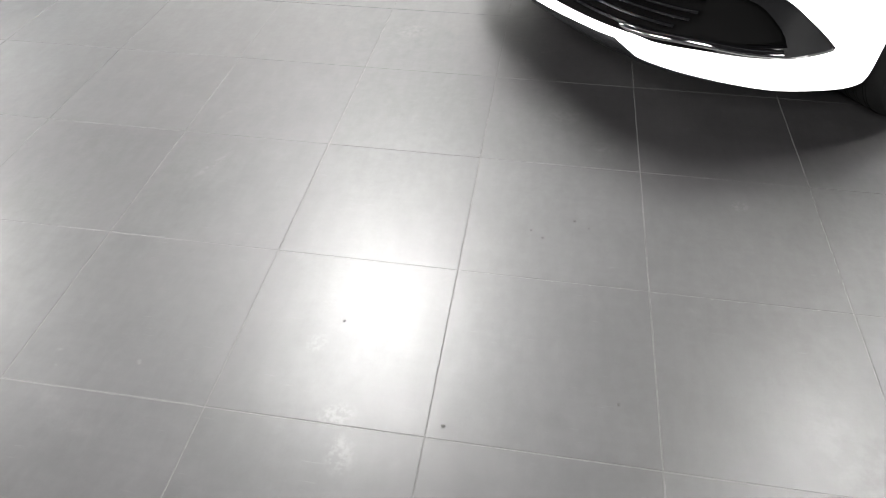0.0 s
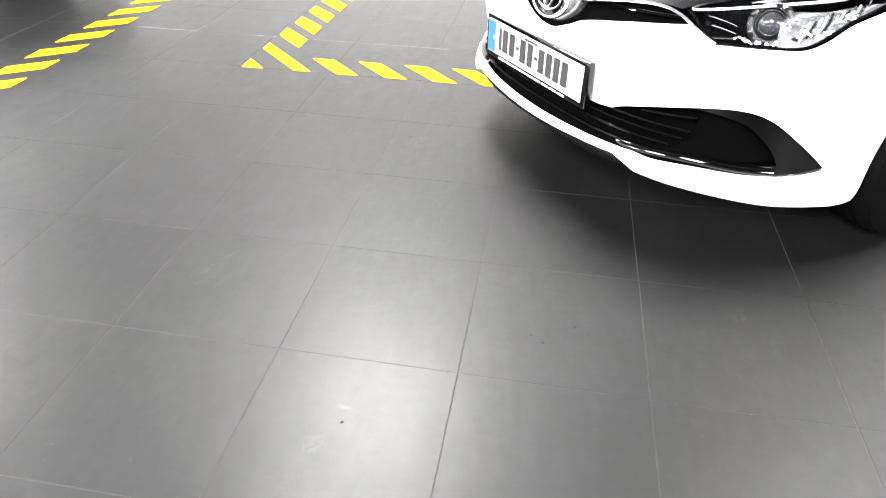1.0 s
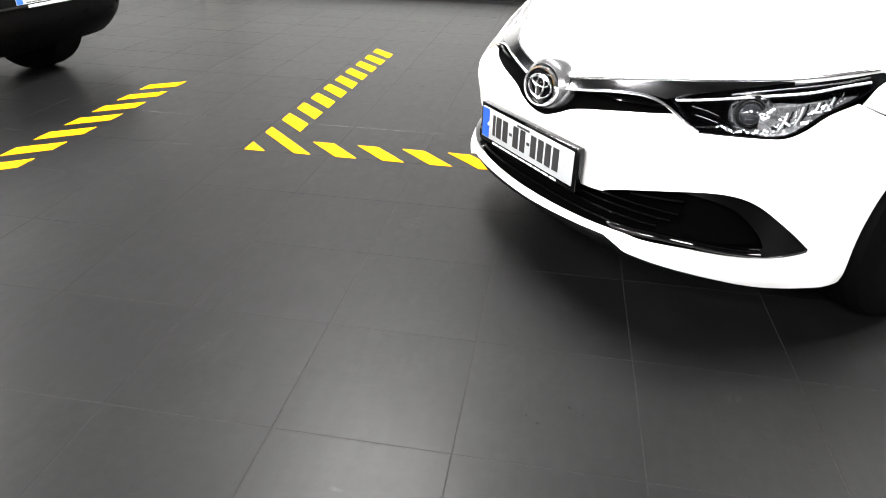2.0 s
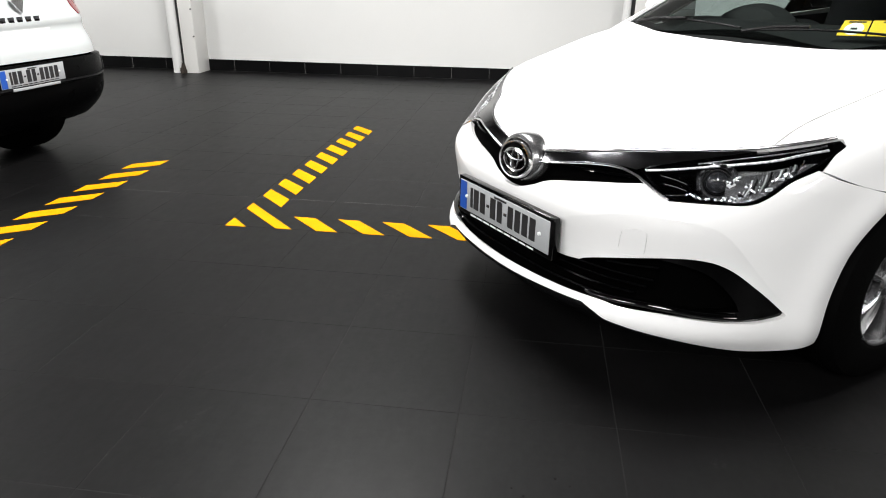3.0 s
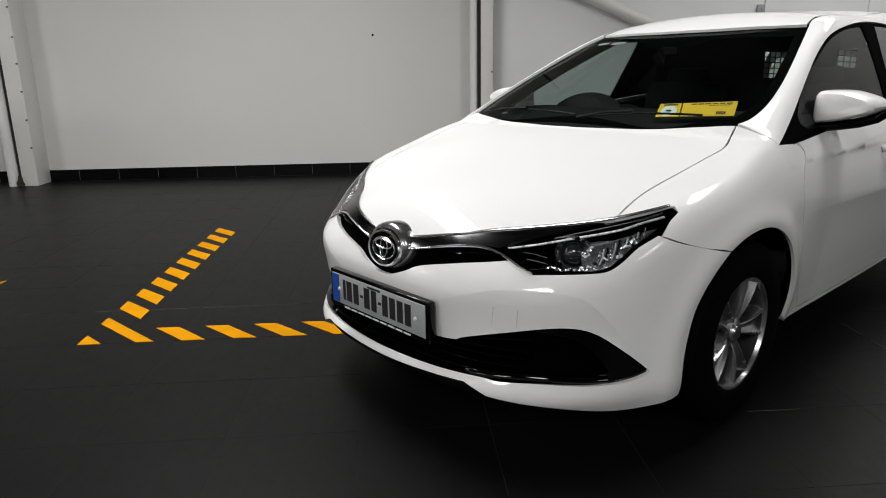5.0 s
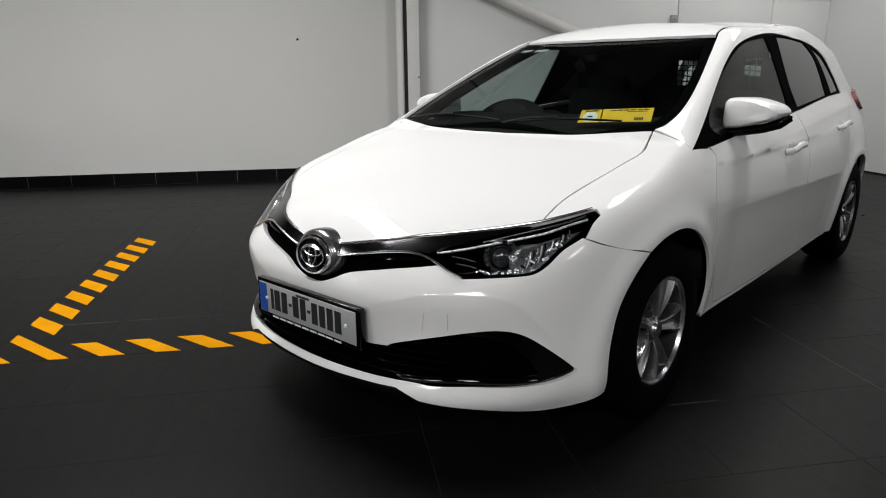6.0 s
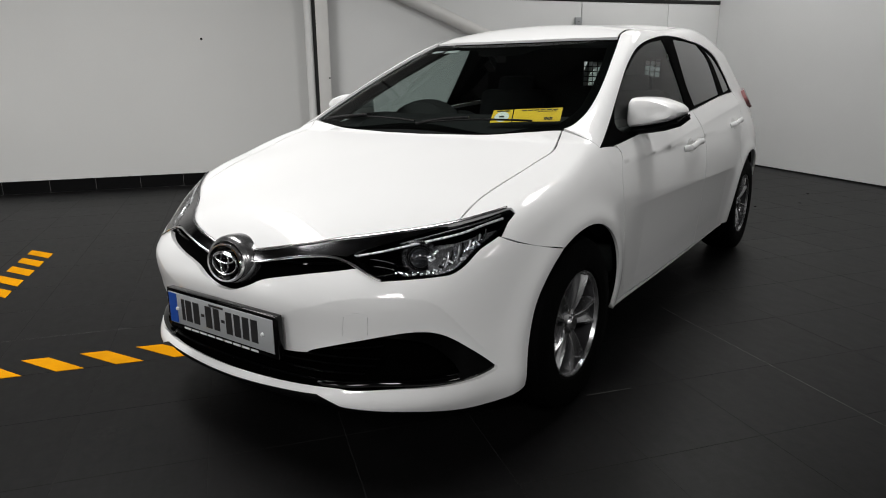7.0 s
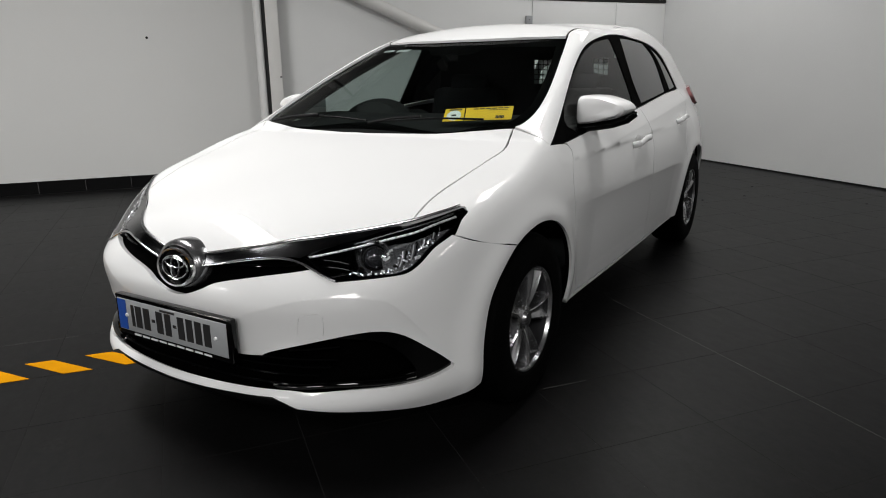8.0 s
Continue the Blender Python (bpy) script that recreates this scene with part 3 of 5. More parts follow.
def panel_data(lay, points, holes=(), step=0.03, gap=0.002, lift=0.0, rim=0.012, creases=()):
    """Vertices, triangles and normals of a sheet cut to an outline with holes, with a turned-in rim and edges along its creases."""
    loops = [inset(outline_of([(*lay.flat(np.array([p[:-1] if isinstance(p[-1], str) else p], float))[0], *(["c"] if isinstance(p[-1], str) else [])) for p in points], step), gap)]
    for h in holes:
        loops.append(inset(outline_of([(*lay.flat(np.array([p[:-1] if isinstance(p[-1], str) else p], float))[0], *(["c"] if isinstance(p[-1], str) else [])) for p in h], step), -gap))
    lo, hi = loops[0].min(0), loops[0].max(0)
    gx, gy = np.meshgrid(np.arange(lo[0], hi[0], step), np.arange(lo[1], hi[1], step * 0.87))
    gx = gx + (np.arange(gx.shape[0]) % 2)[:, None] * step / 2
    grid = np.stack([gx.ravel(), gy.ravel()], 1)
    keep = inside(grid, loops[0])
    for h in loops[1:]:
        keep &= ~inside(grid, h)
    rims = np.concatenate(loops)
    grid = grid[keep]
    if len(grid):
        near = np.array([np.min(np.sum((rims - g) ** 2, 1)) for g in grid])
        grid = grid[near > (0.45 * step) ** 2]
    edges, at = [], 0
    for lp in loops:
        edges += [(at + i, at + (i + 1) % len(lp)) for i in range(len(lp))]
        at += len(lp)
    for line in creases:
        line = lay.flat(np.array(line, float))
        kept = inside(line, loops[0])
        for h in loops[1:]:
            kept &= ~inside(line, h)
        line = line[kept]
        line = line[[np.min(np.sum((rims - v) ** 2, 1)) > (0.3 * step) ** 2 for v in line]]
        if len(grid):
            grid = grid[[np.min(np.sum((line - v) ** 2, 1)) > (0.4 * step) ** 2 for v in grid]]
        edges += [(at + i, at + i + 1) for i in range(len(line) - 1) if np.linalg.norm(line[i + 1] - line[i]) < 0.04]
        at += len(line)
        rims = np.concatenate([rims, line])
    q = np.concatenate([rims, grid])
    vs, _, fs, *_ = geometry.delaunay_2d_cdt([Vector(v) for v in q.tolist()], edges, [], 0, 1e-7)
    q = np.array([(v[0], v[1]) for v in vs])
    tri = np.array([f for f in fs if len(f) == 3])
    mid = q[tri].mean(1)
    ok = inside(mid, loops[0])
    for h in loops[1:]:
        ok &= ~inside(mid, h)
    tri = tri[ok]
    pos = lay.lay(q)
    nor = normals_on(lay.field, pos)
    pos = pos + lift * nor
    a, b, c = pos[tri[:, 0]], pos[tri[:, 1]], pos[tri[:, 2]]
    flip = np.einsum("ij,ij->i", np.cross(b - a, c - a), nor[tri[:, 0]]) < 0
    tri[flip] = tri[flip][:, ::-1]
    if rim:
        count = {}
        for t in tri:
            for i in range(3):
                e = (int(t[i]), int(t[(i + 1) % 3]))
                count[e] = count.get(e, 0) + 1
        border = [e for e in count if (e[1], e[0]) not in count]
        p2, n2, t2 = [], [], []
        base = len(pos)
        for i, j in border:
            u = np.cross(pos[j] - pos[i], nor[i])
            u /= max(np.linalg.norm(u), 1e-9)
            k = base + len(p2)
            p2 += [pos[i], pos[j], pos[j] - rim * nor[j], pos[i] - rim * nor[i]]
            n2 += [u, u, u, u]
            t2 += [(k + 1, k, k + 3), (k + 1, k + 3, k + 2)]
        if p2:
            pos, nor, tri = np.concatenate([pos, p2]), np.concatenate([nor, n2]), np.concatenate([tri, t2])
    return pos, tri, nor


def mirrored(data):
    pos, tri, nor = data
    s = np.array([-1.0, 1, 1])
    return pos * s, tri[:, ::-1], nor * s


def sheet(name, data, mat, parent, label=""):
    """One mesh object from panel data."""
    pos, tri, nor = data
    me = bpy.data.meshes.new(name)
    me.from_pydata(pos.tolist(), [], tri.tolist())
    me.materials.append(mat)
    me.shade_smooth()
    me.normals_split_custom_set_from_vertices([tuple(v) for v in nor])
    ob = new(name, me)
    ob.parent = parent
    if label:
        ob["label"] = label
    return ob


def on_body(lay, points, lift=0.0, step=0.02):
    """A curve through the points, laid on the body."""
    pts = lay.flat(np.array(points, float))
    fine = []
    for i in range(len(pts) - 1):
        a, b, c, d = pts[max(i - 1, 0)], pts[i], pts[i + 1], pts[min(i + 2, len(pts) - 1)]
        m = max(2, int(np.linalg.norm(c - b) / step))
        for k in range(m):
            t = k / m
            fine.append(0.5 * (2 * b + (c - a) * t + (2 * a - 5 * b + 4 * c - d) * t * t + (3 * b - a - 3 * c + d) * t ** 3))
    fine.append(pts[-1])
    pos = lay.lay(np.array(fine))
    return pos + lift * normals_on(lay.field, pos)


def arc(y, z, r, a0, a1, x, n=10):
    """Points of a wheel arch in the hatchback's side, from a0 to a1 degrees (0: to the tail, 90: up); x: about where the side is."""
    points = []
    for a in np.linspace(a0, a1, n):
        py, pz = y + r * math.cos(radians(a)), z + r * math.sin(radians(a))
        lo, hi = x - 0.3, x + 0.2
        for _ in range(30):
            mid = 0.5 * (lo + hi)
            lo, hi = (lo, mid) if hatch_body(mid, py, pz) > 0 else (mid, hi)
        points.append((lo, py, pz))
    return points


def on_side(y, z):
    """The point of the hatchback's left side at y and z."""
    lo, hi = 0.3, 1.0
    for _ in range(30):
        mid = 0.5 * (lo + hi)
        lo, hi = (lo, mid) if hatch_body(mid, y, z) > 0 else (mid, hi)
    return (lo, y, z)


# ---- the white hatchback ----
CAR = pose(0.7654, 1.0616, 0, 0, 0, -52.23)
AXLE_Z, REAR_AXLE, ARCH = 0.315, 2.72, 0.362
SIDE, UP, PILLAR = Along(hatch_body, (0.95, 0, 0.3)), Along(hatch_body, (0, -0.12, 1)), Along(hatch_body, (0.76, -0.30, 0.58))
FENDER, FRONT = Along(hatch_body, (0.82, -0.12, 0.55)), Around(hatch_body, FRONT_CENTRE)
SCREEN, TAIL_SIDE = Along(screen_plane, (0, -0.5, 0.87)), Along(hatch_body, (0, 0.92, 0.4))
C = "c"


def both_ways(points):
    """An outline of the left half, from the front round to the centre line, closed with its mirror image; points on the line stay single."""
    other = [(-p[0], *p[1:]) for p in points[::-1] if abs(p[0]) > 1e-6]
    return list(points) + other


def wheel_parts(parent, m, name="tyre"):
    """A tyre with its alloy rim; local z points out of the car."""
    tyre = part(name, lathe([(0.194, 0.0), (0.203, 0.008), (0.24, 0.012), (0.285, 0.008), (0.304, -0.004), (0.3145, -0.03), (0.316, -0.10), (0.3145, -0.17), (0.30, -0.20), (0.24, -0.205), (0.194, -0.19)], 72), RUBBER, parent)
    tyre.matrix_local = m
    bm = bmesh.new()
    for k in range(4):
        add_lathe(bm, [(0.3166, -0.045 - 0.032 * k), (0.3122, -0.047 - 0.032 * k), (0.3122, -0.053 - 0.032 * k), (0.3166, -0.055 - 0.032 * k)], 72)
    part("tread_grooves", bm, MATT_BLACK, tyre)
    part("rim", lathe([(0.2135, -0.004), (0.2125, 0.004), (0.206, 0.003), (0.200, -0.010)], 72), ALLOY, tyre)
    # the shade inside the rim is put into the colour of well and disc
    part("rim_well", lathe([(0.200, -0.010), (0.196, -0.05), (0.19, -0.17), (0.205, -0.19)], 72), SHADED_ALLOY, tyre)
    part("barrel", lathe([(0.194, -0.10), (0.06, -0.085), (0, -0.085)], 48), SHADED_ALLOY, tyre, "dark disc in place of the shaded hollow behind the spokes")
    part("brake_disc", lathe([(0.135, -0.088), (0.137, -0.075), (0.05, -0.072), (0.05, -0.06), (0, -0.06)], 48), STEEL, tyre)
    for k in range(5):
        # a broad spoke, widening outwards, with a hollow middle between two raised edges
        bm, rows = bmesh.new(), []
        for r, w, z in ((0.030, 0.021, -0.030), (0.060, 0.025, -0.020), (0.095, 0.032, -0.011), (0.130, 0.041, -0.006), (0.165, 0.052, -0.004), (0.192, 0.062, -0.004), (0.210, 0.070, -0.006)):
            deep = 0.008 + 0.010 * min(1, max(0, (r - 0.03) / 0.1))
            rows.append([bm.verts.new((r, w * c, z + h)) for c, h in ((-1.06, -0.055), (-1.0, -0.014), (-0.84, -0.001), (-0.70, 0.0), (-0.46, -deep * 0.6), (-0.2, -deep), (0.2, -deep), (0.46, -deep * 0.6), (0.70, 0.0), (0.84, -0.001), (1.0, -0.014), (1.06, -0.055))])
        for p, q in zip(rows, rows[1:]):
            for j in range(11):
                bm.faces.new([p[j], p[j + 1], q[j + 1], q[j]])
        bmesh.ops.recalc_face_normals(bm, faces=bm.faces)
        bmesh.ops.rotate(bm, verts=bm.verts, cent=(0, 0, 0), matrix=Matrix.Rotation(radians(72 * k + 48), 3, "Z"))
        part("spoke", bm, ALLOY, tyre)
    part("hub", lathe([(0.062, -0.06), (0.058, -0.030), (0.036, -0.022), (0.033, -0.014), (0, -0.012)], 40), ALLOY, tyre)
    part("hub_cap", lathe([(0.029, -0.014), (0.027, -0.0095), (0, -0.0075)], 32), DOME_CHROME, tyre, "round wheel centre cap with a plain ring")
    for k in range(5):
        part("wheel_nut", lathe([(0.009, -0.05), (0.009, -0.026), (0.007, -0.023), (0, -0.023)], 6, pose(0.045 * math.cos(radians(72 * k + 12)), 0.046 * math.sin(radians(72 * k + 12)), 0)), STEEL, tyre)
    for ob in tyre.children:
        if ob.name.split(".")[0] != "tread_grooves":
            ob.matrix_local = Matrix.Diagonal((0.909, 0.909, 1, 1))
    return tyre


def plate_bars(parent, w, h, y, on_holder):
    """A pressed number plate as a white sheet with a blue end and plain dark bars; local x across, z up, facing -y."""
    plate = part("number_plate", box(-w / 2, w / 2, y, y + 0.004, 0, h, 0.0015), WHITE_PLATE, parent, "white plate with a blue end and plain dark bars")
    part("blue_band", box(-w / 2 + 0.003, -w / 2 + 0.045, y - 0.0015, y + 0.001, 0.003, h - 0.003), PLATE_BLUE, plate, smooth=False)
    x = -w / 2 + 0.07
    for k, bw in enumerate((0.018, 0.036, 0.036, 0.018, 0.037, 0.034, 0.018, 0.035, 0.035, 0.035, 0.036)):
        tall = 0.010 if k in (3, 6) else 0.073
        z0 = h * 0.5 - tall / 2 + 0.002
        part("bar", box(x, x + bw * 0.82, y - 0.0016, y + 0.001, z0, z0 + tall), INK, plate, smooth=False)
        x += bw + 0.0045
    # small print: on the holder's lower edge, or along the foot of the plate
    for k in range(9):
        x0 = -w / 2 + 0.07 + k * 0.042
        if on_holder:
            part("small_bar", box(x0, x0 + 0.034, y + 0.0012, y + 0.004, -0.0125, -0.0065), CARD_WHITE, plate, smooth=False)
        else:
            part("small_bar", box(x0, x0 + 0.034, y - 0.0016, y + 0.001, 0.006, 0.011), INK, plate, smooth=False)
    part("small_bar", box(-0.04, 0.03, y - 0.0016, y + 0.001, h - 0.013, h - 0.006), INK, plate, smooth=False)
    for s in (-1, 1):
        part("screw_cap", lathe([(0, 0.006), (0.005, 0.005), (0.007, 0)], 14, pose(s * w * 0.41, y, h * 0.5, 90, 0, 0)), CARD_WHITE, plate)
    return plate


car = thing("hatchback_car", "white five-door hatchback van with alloy wheels, parked", "car", CAR)

# front bumper: nose, cheeks and lower lip
HEADLIGHT = [(25.9, 0.670, C), (30.7, 0.686), (35.0, 0.699), (47.8, 0.741), (53.5, 0.761), (58.9, 0.779), (59.6, 0.768), (57.4, 0.747), (54.3, 0.717), (50.5, 0.683), (47.4, 0.644), (45.0, 0.623), (41.9, 0.616), (33.1, 0.608, C), (30.9, 0.622), (28.0, 0.655)]
BUMPER = both_ways([(0, 0.531), (3.0, 0.5375), (6.6, 0.5593), (10.5, 0.5869), (19.0, 0.6164), (25.3, 0.6317), (29.0, 0.6399, C), (30.9, 0.6214), (32.9, 0.6071, C), (41.9, 0.6148), (45.1, 0.6217), (47.5, 0.6431), (50.5, 0.6809), (54.5, 0.7118, C), (58.6, 0.6867), (64.6, 0.6600), (71.2, 0.6340, C), (67.0, 0.5713), (63.4, 0.486), (61.8, 0.380), (61.4, 0.283), (61.7, 0.21), (61.6, 0.186, C), (58.5, 0.174), (54.2, 0.164), (49.0, 0.166), (44.5, 0.176), (36.7, 0.202), (29.3, 0.218), (25.6, 0.226, C), (23.6, 0.242), (21.3, 0.256, C), (14.4, 0.252), (0, 0.242)])
INTAKE = both_ways([(0, 0.366), (14.0, 0.366), (19.0, 0.372, C), (20.6, 0.386), (25.5, 0.411), (33.3, 0.443), (39.0, 0.452), (43.5, 0.432), (48.8, 0.370), (53.0, 0.311), (53.7, 0.295), (49.9, 0.280), (44.5, 0.277), (34.9, 0.284), (27.5, 0.279), (24.3, 0.282), (14.0, 0.277), (0, 0.271)])
WASHER = [(26.7, 0.505), (27.3, 0.513), (29.7, 0.518), (30.5, 0.512), (30.3, 0.448), (29.7, 0.440), (26.9, 0.434), (26.2, 0.441)]
CHEEK_LINES = [[(way * a, float(CHEEK(a)) + dz) for a in np.arange(15, 59, 0.6)] for way in (1, -1) for dz in (0.004, -0.002, -0.012)]
sheet("front_bumper", panel_data(FRONT, BUMPER, [INTAKE, WASHER], 0.010, 0.0022, rim=0.02, creases=CHEEK_LINES), PAINT, car)
sheet("washer_cap", panel_data(FRONT, WASHER, [], 0.006, -0.0012), PAINT, car, "square body-coloured cover in the bumper")
sheet("intake_lining", panel_data(FRONT, both_ways([(0, 0.62), (30, 0.64), (50, 0.64), (60, 0.60), (58, 0.22), (40, 0.20), (0, 0.22)]), [], 0.03, lift=-0.055, rim=0), MATT_BLACK, car)
sheet("chin", panel_data(FRONT, both_ways([(0, 0.25), (24, 0.25), (40, 0.222), (60, 0.19), (60, 0.14), (30, 0.165), (0, 0.175)]), [], 0.03, lift=-0.018, rim=0.01), SATIN_BLACK, car, "black plastic chin under the lip")
# cheek surrounds of the intake, piano black
for flip in (False, True):
    data = panel_data(FRONT, [(30.5, 0.437, C), (33.3, 0.445), (39.0, 0.454), (43.5, 0.434), (48.8, 0.372), (53.0, 0.313), (53.7, 0.295), (49.9, 0.279), (44.5, 0.276), (36.0, 0.282, C), (40.0, 0.300), (46.5, 0.306, C), (45.0, 0.345), (41.2, 0.402), (37.5, 0.423)], [], 0.018, 0.0, lift=-0.014, rim=0.03)
    sheet("cheek_surround", mirrored(data) if flip else data, GLOSS_BLACK, car)
    way = -1 if flip else 1
    part("lower_blade", tube(on_body(FRONT, [(way * a, z) for a, z in ((21.0, 0.292), (26.0, 0.293), (31.0, 0.298), (36.0, 0.298), (41.0, 0.293), (46.0, 0.290))], -0.012), [0.007] + [0.014] * 60 + [0.007], 12, 0.8), GLOSS_BLACK, car)
    data = panel_data(FRONT, [(33.0, 0.432, C), (37.0, 0.418), (41.0, 0.40), (45.0, 0.345), (46.3, 0.310, C), (40.0, 0.304), (33.0, 0.312, C)], [], 0.02, 0.0, lift=-0.045, rim=0.01)
    sheet("fog_cover", mirrored(data) if flip else data, MATT_BLACK, car)
# slats of the lower grille
for z, span in ((0.300, 27), (0.322, 29.5), (0.344, 31.5), (0.366, 32.5), (0.388, 33)):
    bm = tube(on_body(FRONT, [(a, z - 0.004 * math.cos(radians(a * 3))) for a in np.linspace(-span, span, 41)] if z < 0.37 else [(a, z + 0.02 * max(0, (a - 22) / 11)) for a in np.linspace(20.0 if z < 0.38 else 24.0, span, 12)], -0.018), 0.011, 6, 0.45)
    part("grille_slat", bm, SLAT_BLACK, car)
    if z > 0.37:
        part("grille_slat", tube(on_body(FRONT, [(-a, z + 0.02 * max(0, (a - 22) / 11)) for a in np.linspace(20.0 if z < 0.38 else 24.0, span, 12)], -0.018), 0.011, 6, 0.45), SLAT_BLACK, car)

# upper grille and its chrome
sheet("upper_grille", panel_data(FRONT, both_ways([(0, 0.66), (15.9, 0.6679), (23.7, 0.6722), (28.2, 0.6574), (29.0, 0.6347), (19.0, 0.6111), (10.5, 0.5818), (4.5, 0.5425), (0, 0.528)]), [], 0.02, 0.0, lift=-0.03, rim=0), MATT_BLACK, car, "slim black upper grille")
part("grille_slat", tube(on_body(FRONT, [(a, 0.630 + 0.0009 * abs(a)) for a in np.linspace(-27, 27, 33)], -0.016), 0.009, 6, 0.5), GLOSS_BLACK, car)
for s in (1, -1):
    bar = panel_data(FRONT, [(3.4, 0.6227, C), (7.3, 0.6288), (15.8, 0.6552), (22.6, 0.6639), (26.3, 0.6617, C), (28.8, 0.6760), (32.9, 0.6898), (38.0, 0.7065), (45.6, 0.7328, C), (41.9, 0.7272), (34.9, 0.7137), (28.3, 0.7031), (23.7, 0.6969), (14.8, 0.6751), (5.5, 0.6493), (2.6, 0.6402, C)], [], 0.012, 0.0, lift=0.004, rim=0.014)
    sheet("grille_bar", bar if s > 0 else mirrored(bar), GRILLE_SMOKE, car, "smoked gloss bar beside the badge")
    part("chrome_strip", tube(on_body(FRONT, [(s * a, z) for a, z in ((2.8, 0.6183), (7.3, 0.6255), (15.8, 0.6519), (22.6, 0.6614), (27.1, 0.6472), (30.5, 0.6214), (32.9, 0.6061))], 0.003), 0.0050, 8, 0.8), CHROME, car)
    part("chrome_strip", tube(on_body(FRONT, [(s * a, z) for a, z in ((5.6, 0.6536), (14.8, 0.6794), (23.7, 0.7011), (28.3, 0.7078), (34.9, 0.7175), (41.9, 0.7304), (47.8, 0.7447), (53.5, 0.7633), (58.3, 0.7793))], 0.005), 0.0042, 8), DOME_CHROME, car, "thin chrome line running on over the headlight")

# round badge in its dome
badge_pose = pose(0, -0.836, 0.611, 90 - 8, 0, 0) @ Matrix.Diagonal((1.36, 1, 1, 1))
badge = part("badge", lathe([(0.0635, -0.020), (0.0620, -0.002), (0.0595, 0.005), (0.0545, 0.004), (0.0530, -0.008)], 64, badge_pose), CHROME, car, "oval chrome badge with plain ovals")
part("badge_dome", lathe([(0.081, -0.12), (0.0815, -0.07), (0.080, -0.042), (0.076, -0.022), (0.070, -0.012), (0.060, -0.007)], 64, badge_pose @ pose(0, 0.009, 0)), DOME_CHROME, badge, "smoked chrome dome behind the ring")
part("badge_dish", lathe([(0.055, -0.006), (0.03, -0.009), (0, -0.011)], 40, badge_pose), GLOSS_BLACK, badge)
for rx, ry, dy in ((0.043, 0.035, 0.0), (0.014, 0.033, 0.001), (0.033, 0.014, 0.014)):
    pts = [badge_pose @ Vector((rx * math.cos(a), dy + ry * math.sin(a), 0.0)) for a in np.linspace(0, 2 * math.pi, 41)]
    part("badge_oval", tube(pts, 0.0034, 6), CHROME, badge)

# number plate on its holder
holder = part("plate_holder", box(-0.270, 0.270, -0.879, -0.852, 0.360, 0.497, 0.004), GLOSS_BLACK, car, "black plate holder")
plate = plate_bars(car, 0.515, 0.108, 0, True)
plate.matrix_local = pose(0, -0.8815, 0.377)

# bonnet
BONNET_EDGE = both_ways([(0, -0.793, 0.649), (0.091, -0.788, 0.654), (0.235, -0.755, 0.677), (0.358, -0.685, 0.698), (0.482, -0.570, 0.719), (0.630, -0.457, 0.742, C), (0.630, -0.423, 0.760), (0.634, -0.329, 0.800), (0.649, -0.176, 0.841), (0.665, -0.007, 0.883), (0.675, 0.094, 0.908), (0.649, 0.191, 0.933), (0.646, 0.236, 0.962, C), (0.532, 0.192, 0.962), (0.343, 0.135, 0.952), (0.118, 0.101, 0.949), (0, 0.097, 0.950)])
sheet("bonnet", panel_data(UP, BONNET_EDGE, [], 0.03, 0.0022), PAINT, car)

# wings, doors, side frames, sills
LOW_ARCH = arc(0, AXLE_Z, ARCH, -6, 118.4, 0.86, 14)
BONNET_SIDE = [(p[0] + 0.0016, *p[1:]) for p in UP.lay(UP.flat(np.array([p[:3] for p in BONNET_EDGE[5:13]]))).tolist()]
WING = [(*BONNET_SIDE[0], C), *BONNET_SIDE[1:7], (*BONNET_SIDE[7], C), (0.729, 0.247, 0.951), (0.792, 0.255, 0.914, C), (0.804, 0.370, 0.909, C), (0.819, 0.407, 0.879), (0.850, 0.357, 0.762), (0.858, 0.377, 0.603), (0.849, 0.418, 0.432), (0.813, 0.539, 0.266, C), (0.832, 0.369, 0.264, C)] + LOW_ARCH[:-1] + [(*LOW_ARCH[-1], C), (0.829, -0.272, 0.657), (0.795, -0.362, 0.686), (0.761, -0.411, 0.707, C), (0.758, -0.367, 0.747), (0.761, -0.330, 0.767), (0.743, -0.322, 0.780), (0.693, -0.391, 0.763)]
LOW_ARCH[0] = (*LOW_ARCH[0], C)
WING[17] = (*WING[17], C)
FRONT_DOOR = [(0.818, 0.411, 0.883, C), (0.850, 0.357, 0.762), (0.858, 0.378, 0.603), (0.849, 0.418, 0.432), (0.812, 0.542, 0.265, C), (0.808, 0.981, 0.253), (0.808, 1.651, 0.251, C), (0.826, 1.629, 0.394), (0.857, 1.594, 0.649), (0.830, 1.634, 0.831), (0.764, 1.569, 0.986, C), (0.785, 0.832, 0.943), (0.801, 0.390, 0.914, C)]
REAR_DOOR = [(0.764, 1.569, 0.986, C), (0.830, 1.634, 0.831), (0.857, 1.594, 0.649), (0.826, 1.629, 0.394), (0.808, 1.651, 0.251, C), (0.807, 1.943, 0.249), (0.810, 2.262, 0.250, C)] + arc(REAR_AXLE, AXLE_Z, ARCH, 190, 134, 0.855, 7) + [(0.871, 2.452, 0.612, C), (0.851, 2.432, 0.750), (0.788, 2.660, 0.926), (0.706, 2.734, 1.048, C), (0.731, 2.275, 1.034)]
